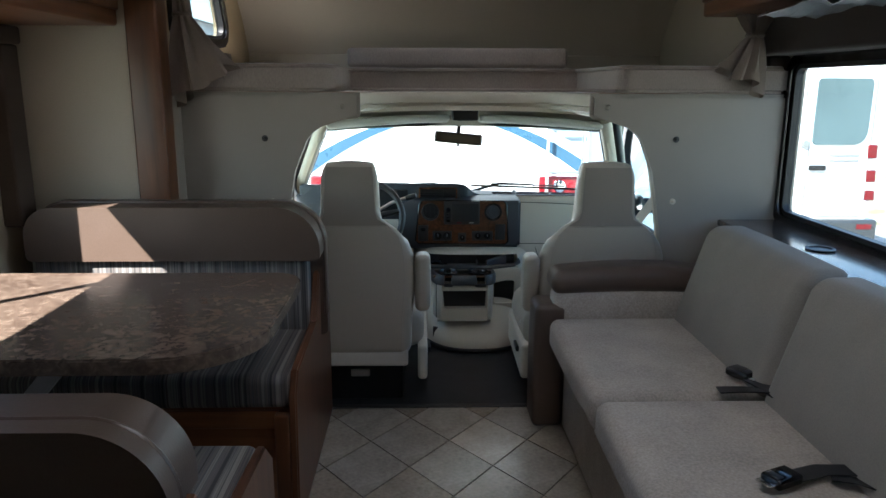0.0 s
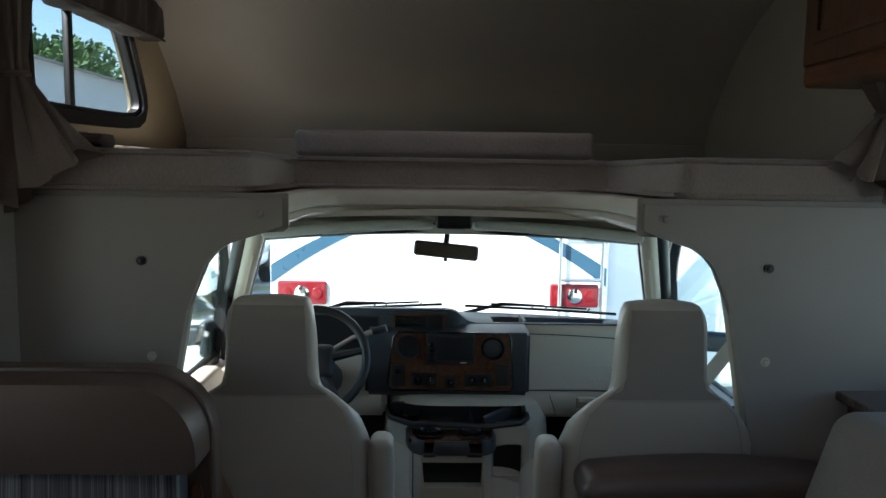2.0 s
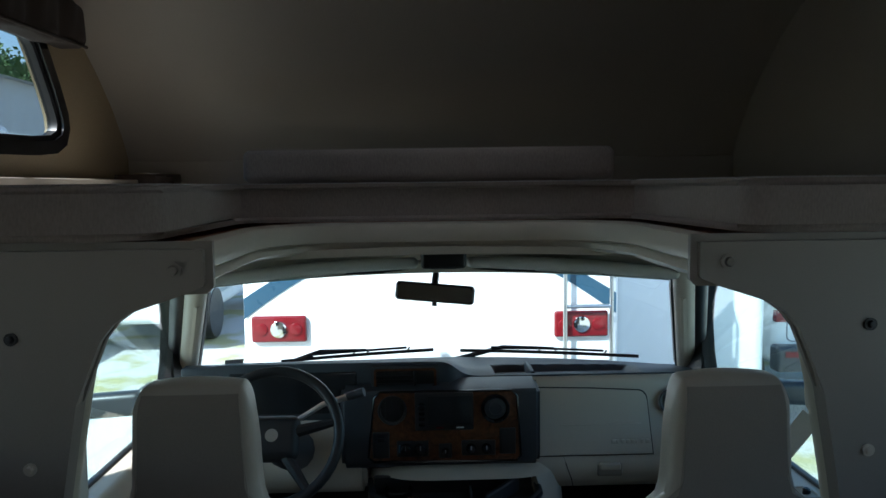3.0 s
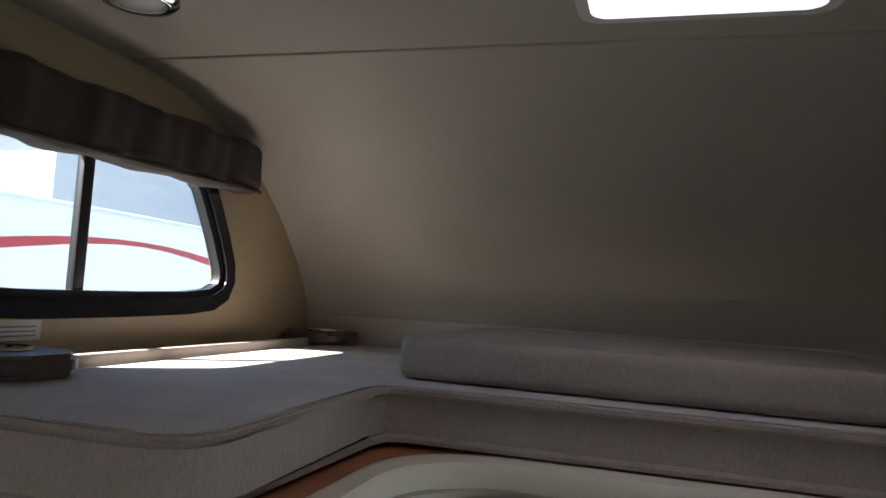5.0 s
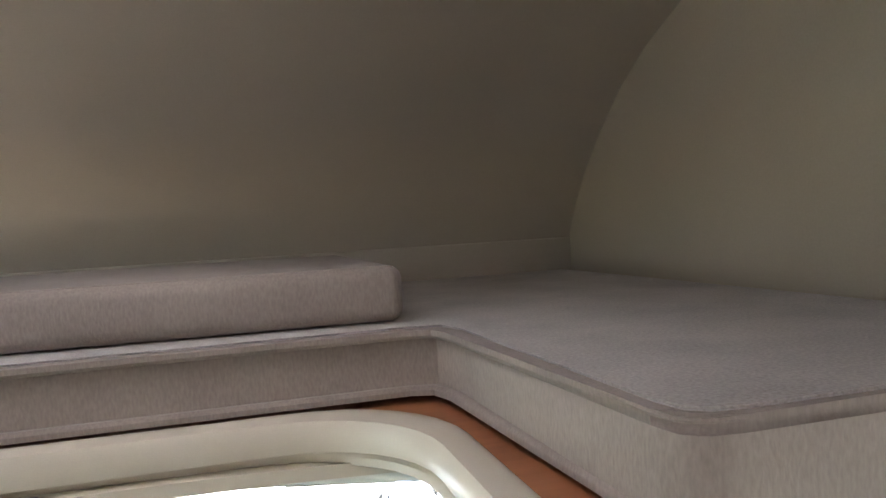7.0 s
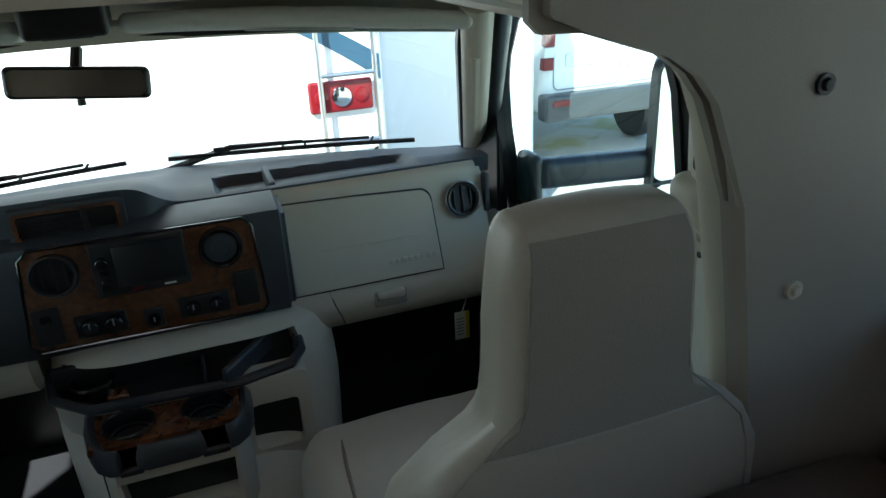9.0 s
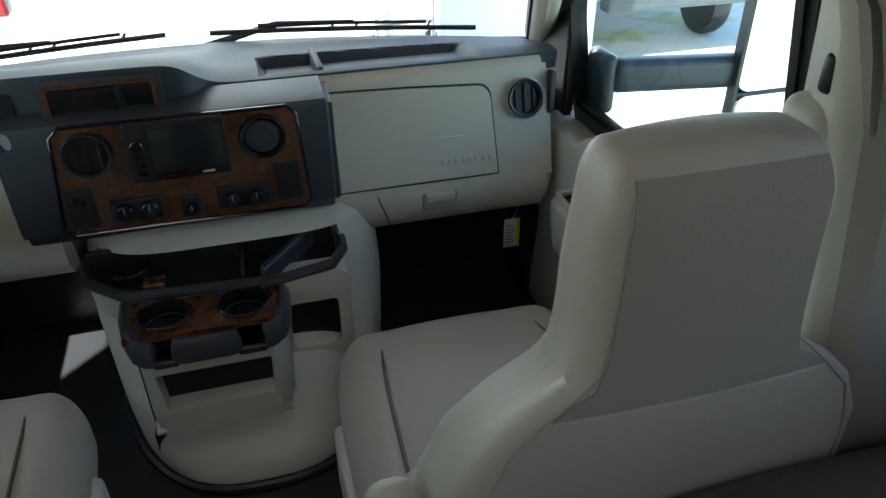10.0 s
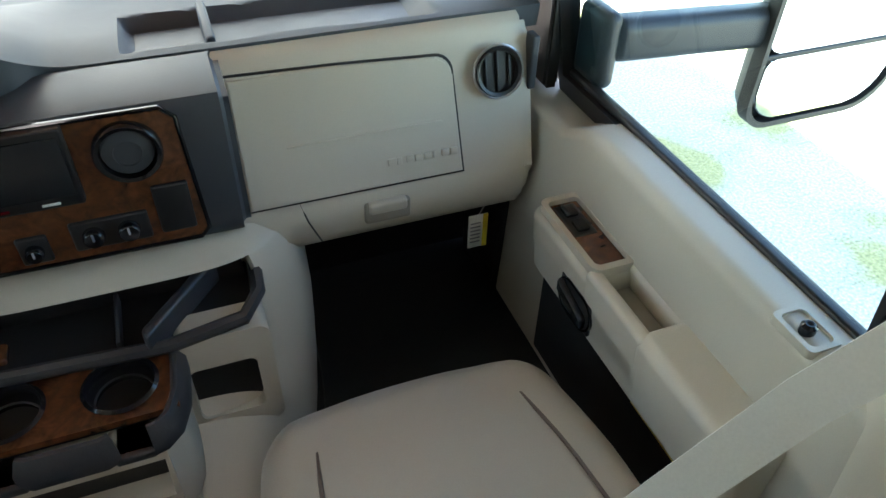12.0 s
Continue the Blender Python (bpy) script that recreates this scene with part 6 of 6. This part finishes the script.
part("number_plate", rbox((2.35, 6.485, 0.02), (2.85, 6.499, 0.14), 0.004, 1), PAPER, van)
for x in (2.2, 3.8):
    part("wheel", lathe([(0.0, -0.1), (0.33, -0.1), (0.35, -0.06), (0.35, 0.06), (0.33, 0.1), (0, 0.1)], pose(x, 7.4, -0.70, 0, 90, 0), 24), BLACK, van)

van.location = (4.30, 10.1, -0.8)

shed = thing("metal_building", -24, 45, -0.8, "long pale grey metal-sided building across the lot", "building")
part("wall", rbox((-22, 16, -0.8), (-14, 62, 5.4), 0.02), plain("pale_grey_siding", (0.5, 0.51, 0.52), 0.5, var=0.08, small=2), shed)
part("roof", prism([(-22.4, 5.4), (-13.6, 5.4), (-18, 6.3)], "y", 15.5, 62.5), plain("grey_metal_roof", (0.35, 0.37, 0.39), 0.4, var=0.1), shed)
for k in range(8):
    part("bay_door", rbox((-14.03, 18 + 5.4 * k, -0.8), (-13.96, 21 + 5.4 * k, 3.2), 0.01, 1), GREY_PAINT, shed)

truck = thing("white_truck", -9.0, 22.0, -0.8, "white box truck parked by the building", "truck")
part("body", prism([(16.6, -0.3), (16.6, 2.9), (21.2, 2.9), (21.4, 2.2), (23.2, 2.2), (23.8, 1.1), (25.0, 0.9), (25.2, -0.3)], "x", -10.8, -9.0, 0.06, 3), WHITE_PAINT, truck)
part("side_window", prism([(21.6, 1.2), (21.7, 2.05), (23.1, 2.05), (23.5, 1.2)], "x", -9.01, -8.985), SCREEN, truck)
for y in (19.9, 23.9):
    part("wheel", lathe([(0, -0.1), (0.36, -0.1), (0.38, 0), (0.36, 0.1), (0, 0.1)], pose(-9.05, y, -0.42, 0, 90, 0), 24), BLACK, truck)

truck.location.z = -1.05
shed.location.z = -1.05


def tree(x, y, h, seed):
    rnd = random.Random(seed)
    t = thing("tree", x, y, -0.8, "leafy green broadleaf tree behind the building", "tree", "trees")
    bm = tube([(x, y, -0.8), (x + 0.1, y, h * 0.35), (x - 0.1, y + 0.1, h * 0.7)], [0.35, 0.25, 0.08], 8)
    for k in range(7):
        a, z = rnd.uniform(0, 6.28), h * rnd.uniform(0.3, 0.6)
        tube([(x, y, z), (x + 1.4 * math.cos(a), y + 1.4 * math.sin(a), z + 1.2), (x + 2.4 * math.cos(a), y + 2.4 * math.sin(a), z + 1.9)], [0.12, 0.07, 0.02], 6, bm)
    part("trunk", bm, BARK, t)
    verts, faces = [], []
    blobs = [(x + rnd.gauss(0, 2.2), y + rnd.gauss(0, 2.2), h * rnd.uniform(0.45, 0.95), rnd.uniform(1.2, 2.2)) for _ in range(22)]
    for _ in range(4200):
        bx, by, bz, br = rnd.choice(blobs)
        d = Vector((rnd.gauss(0, 1), rnd.gauss(0, 1), rnd.gauss(0, 0.8))).normalized() * br * rnd.uniform(0.6, 1.05)
        p = Vector((bx, by, bz)) + d
        u = Vector((rnd.gauss(0, 1), rnd.gauss(0, 1), rnd.gauss(0, 1))).normalized()
        v = u.orthogonal().normalized()
        r = rnd.uniform(0.14, 0.3)
        n = len(verts)
        verts += [p + u * r, p + v * r * 0.6, p - u * r, p - v * r * 0.6]
        faces.append((n, n + 1, n + 2, n + 3))
    me = bpy.data.meshes.new("crown")
    me.from_pydata([tuple(v) for v in verts], [], faces)
    me.materials.append(LEAF)
    ob = new("crown", me)
    ob.parent = t
    ob.matrix_parent_inverse = Matrix.Translation(-t.location)
    return t


for k, (x, y, h) in enumerate(((-27, 30, 8.6), (-25, 38, 9.2), (-29, 44, 10.2), (-26, 50, 9), (-30, 57, 10.4), (-27, 64, 9.4), (-26, 23, 8.2))):
    tree(x, y, h, 11 + k)

# ---- floor tiles ----
A, B, GAP = 0.148, 0.192, 0.003
diamond = bpy.data.meshes.new("tile")
bm = prism([(A - GAP, 0), (0, B - GAP * 1.3), (-A + GAP, 0), (0, -B + GAP * 1.3)], "z", -0.006, 0.0)
bm.to_mesh(diamond)
bm.free()
diamond.materials.append(TILE)
for i in range(-12, 13):
    for j in range(-16, 17):
        if (i + j) % 2:
            continue
        cx, cy = -0.254 + A * i, 2.50 + B * j
        if not (-0.75 < cx < 0.55 and -2.2 < cy < 2.95):
            continue
        if cy + B < 2.785 and cy > 0.5:
            t = new("tile", diamond)
            t.location = (cx, cy, 0)
            t.parent = floor
        else:
            pts = [(cx + A - GAP, cy), (cx, cy + B - GAP * 1.3), (cx - A + GAP, cy), (cx, cy - B + GAP * 1.3)]
            if cy + B > 2.785:
                out = []
                for (u0, v0), (u1, v1) in zip(pts, pts[1:] + pts[:1]):
                    if v0 <= 2.785:
                        out.append((u0, v0))
                    if (v0 - 2.785) * (v1 - 2.785) < 0:
                        f = (2.785 - v0) / (v1 - v0)
                        out.append((u0 + (u1 - u0) * f, 2.785))
                if len(out) < 3:
                    continue
                pts = out
            b1 = prism(pts, "z", -0.006, 0.0)
            m1 = bpy.data.meshes.new("tile")
            b1.to_mesh(m1)
            b1.free()
            m1.materials.append(TILE)
            new("tile", m1).parent = floor
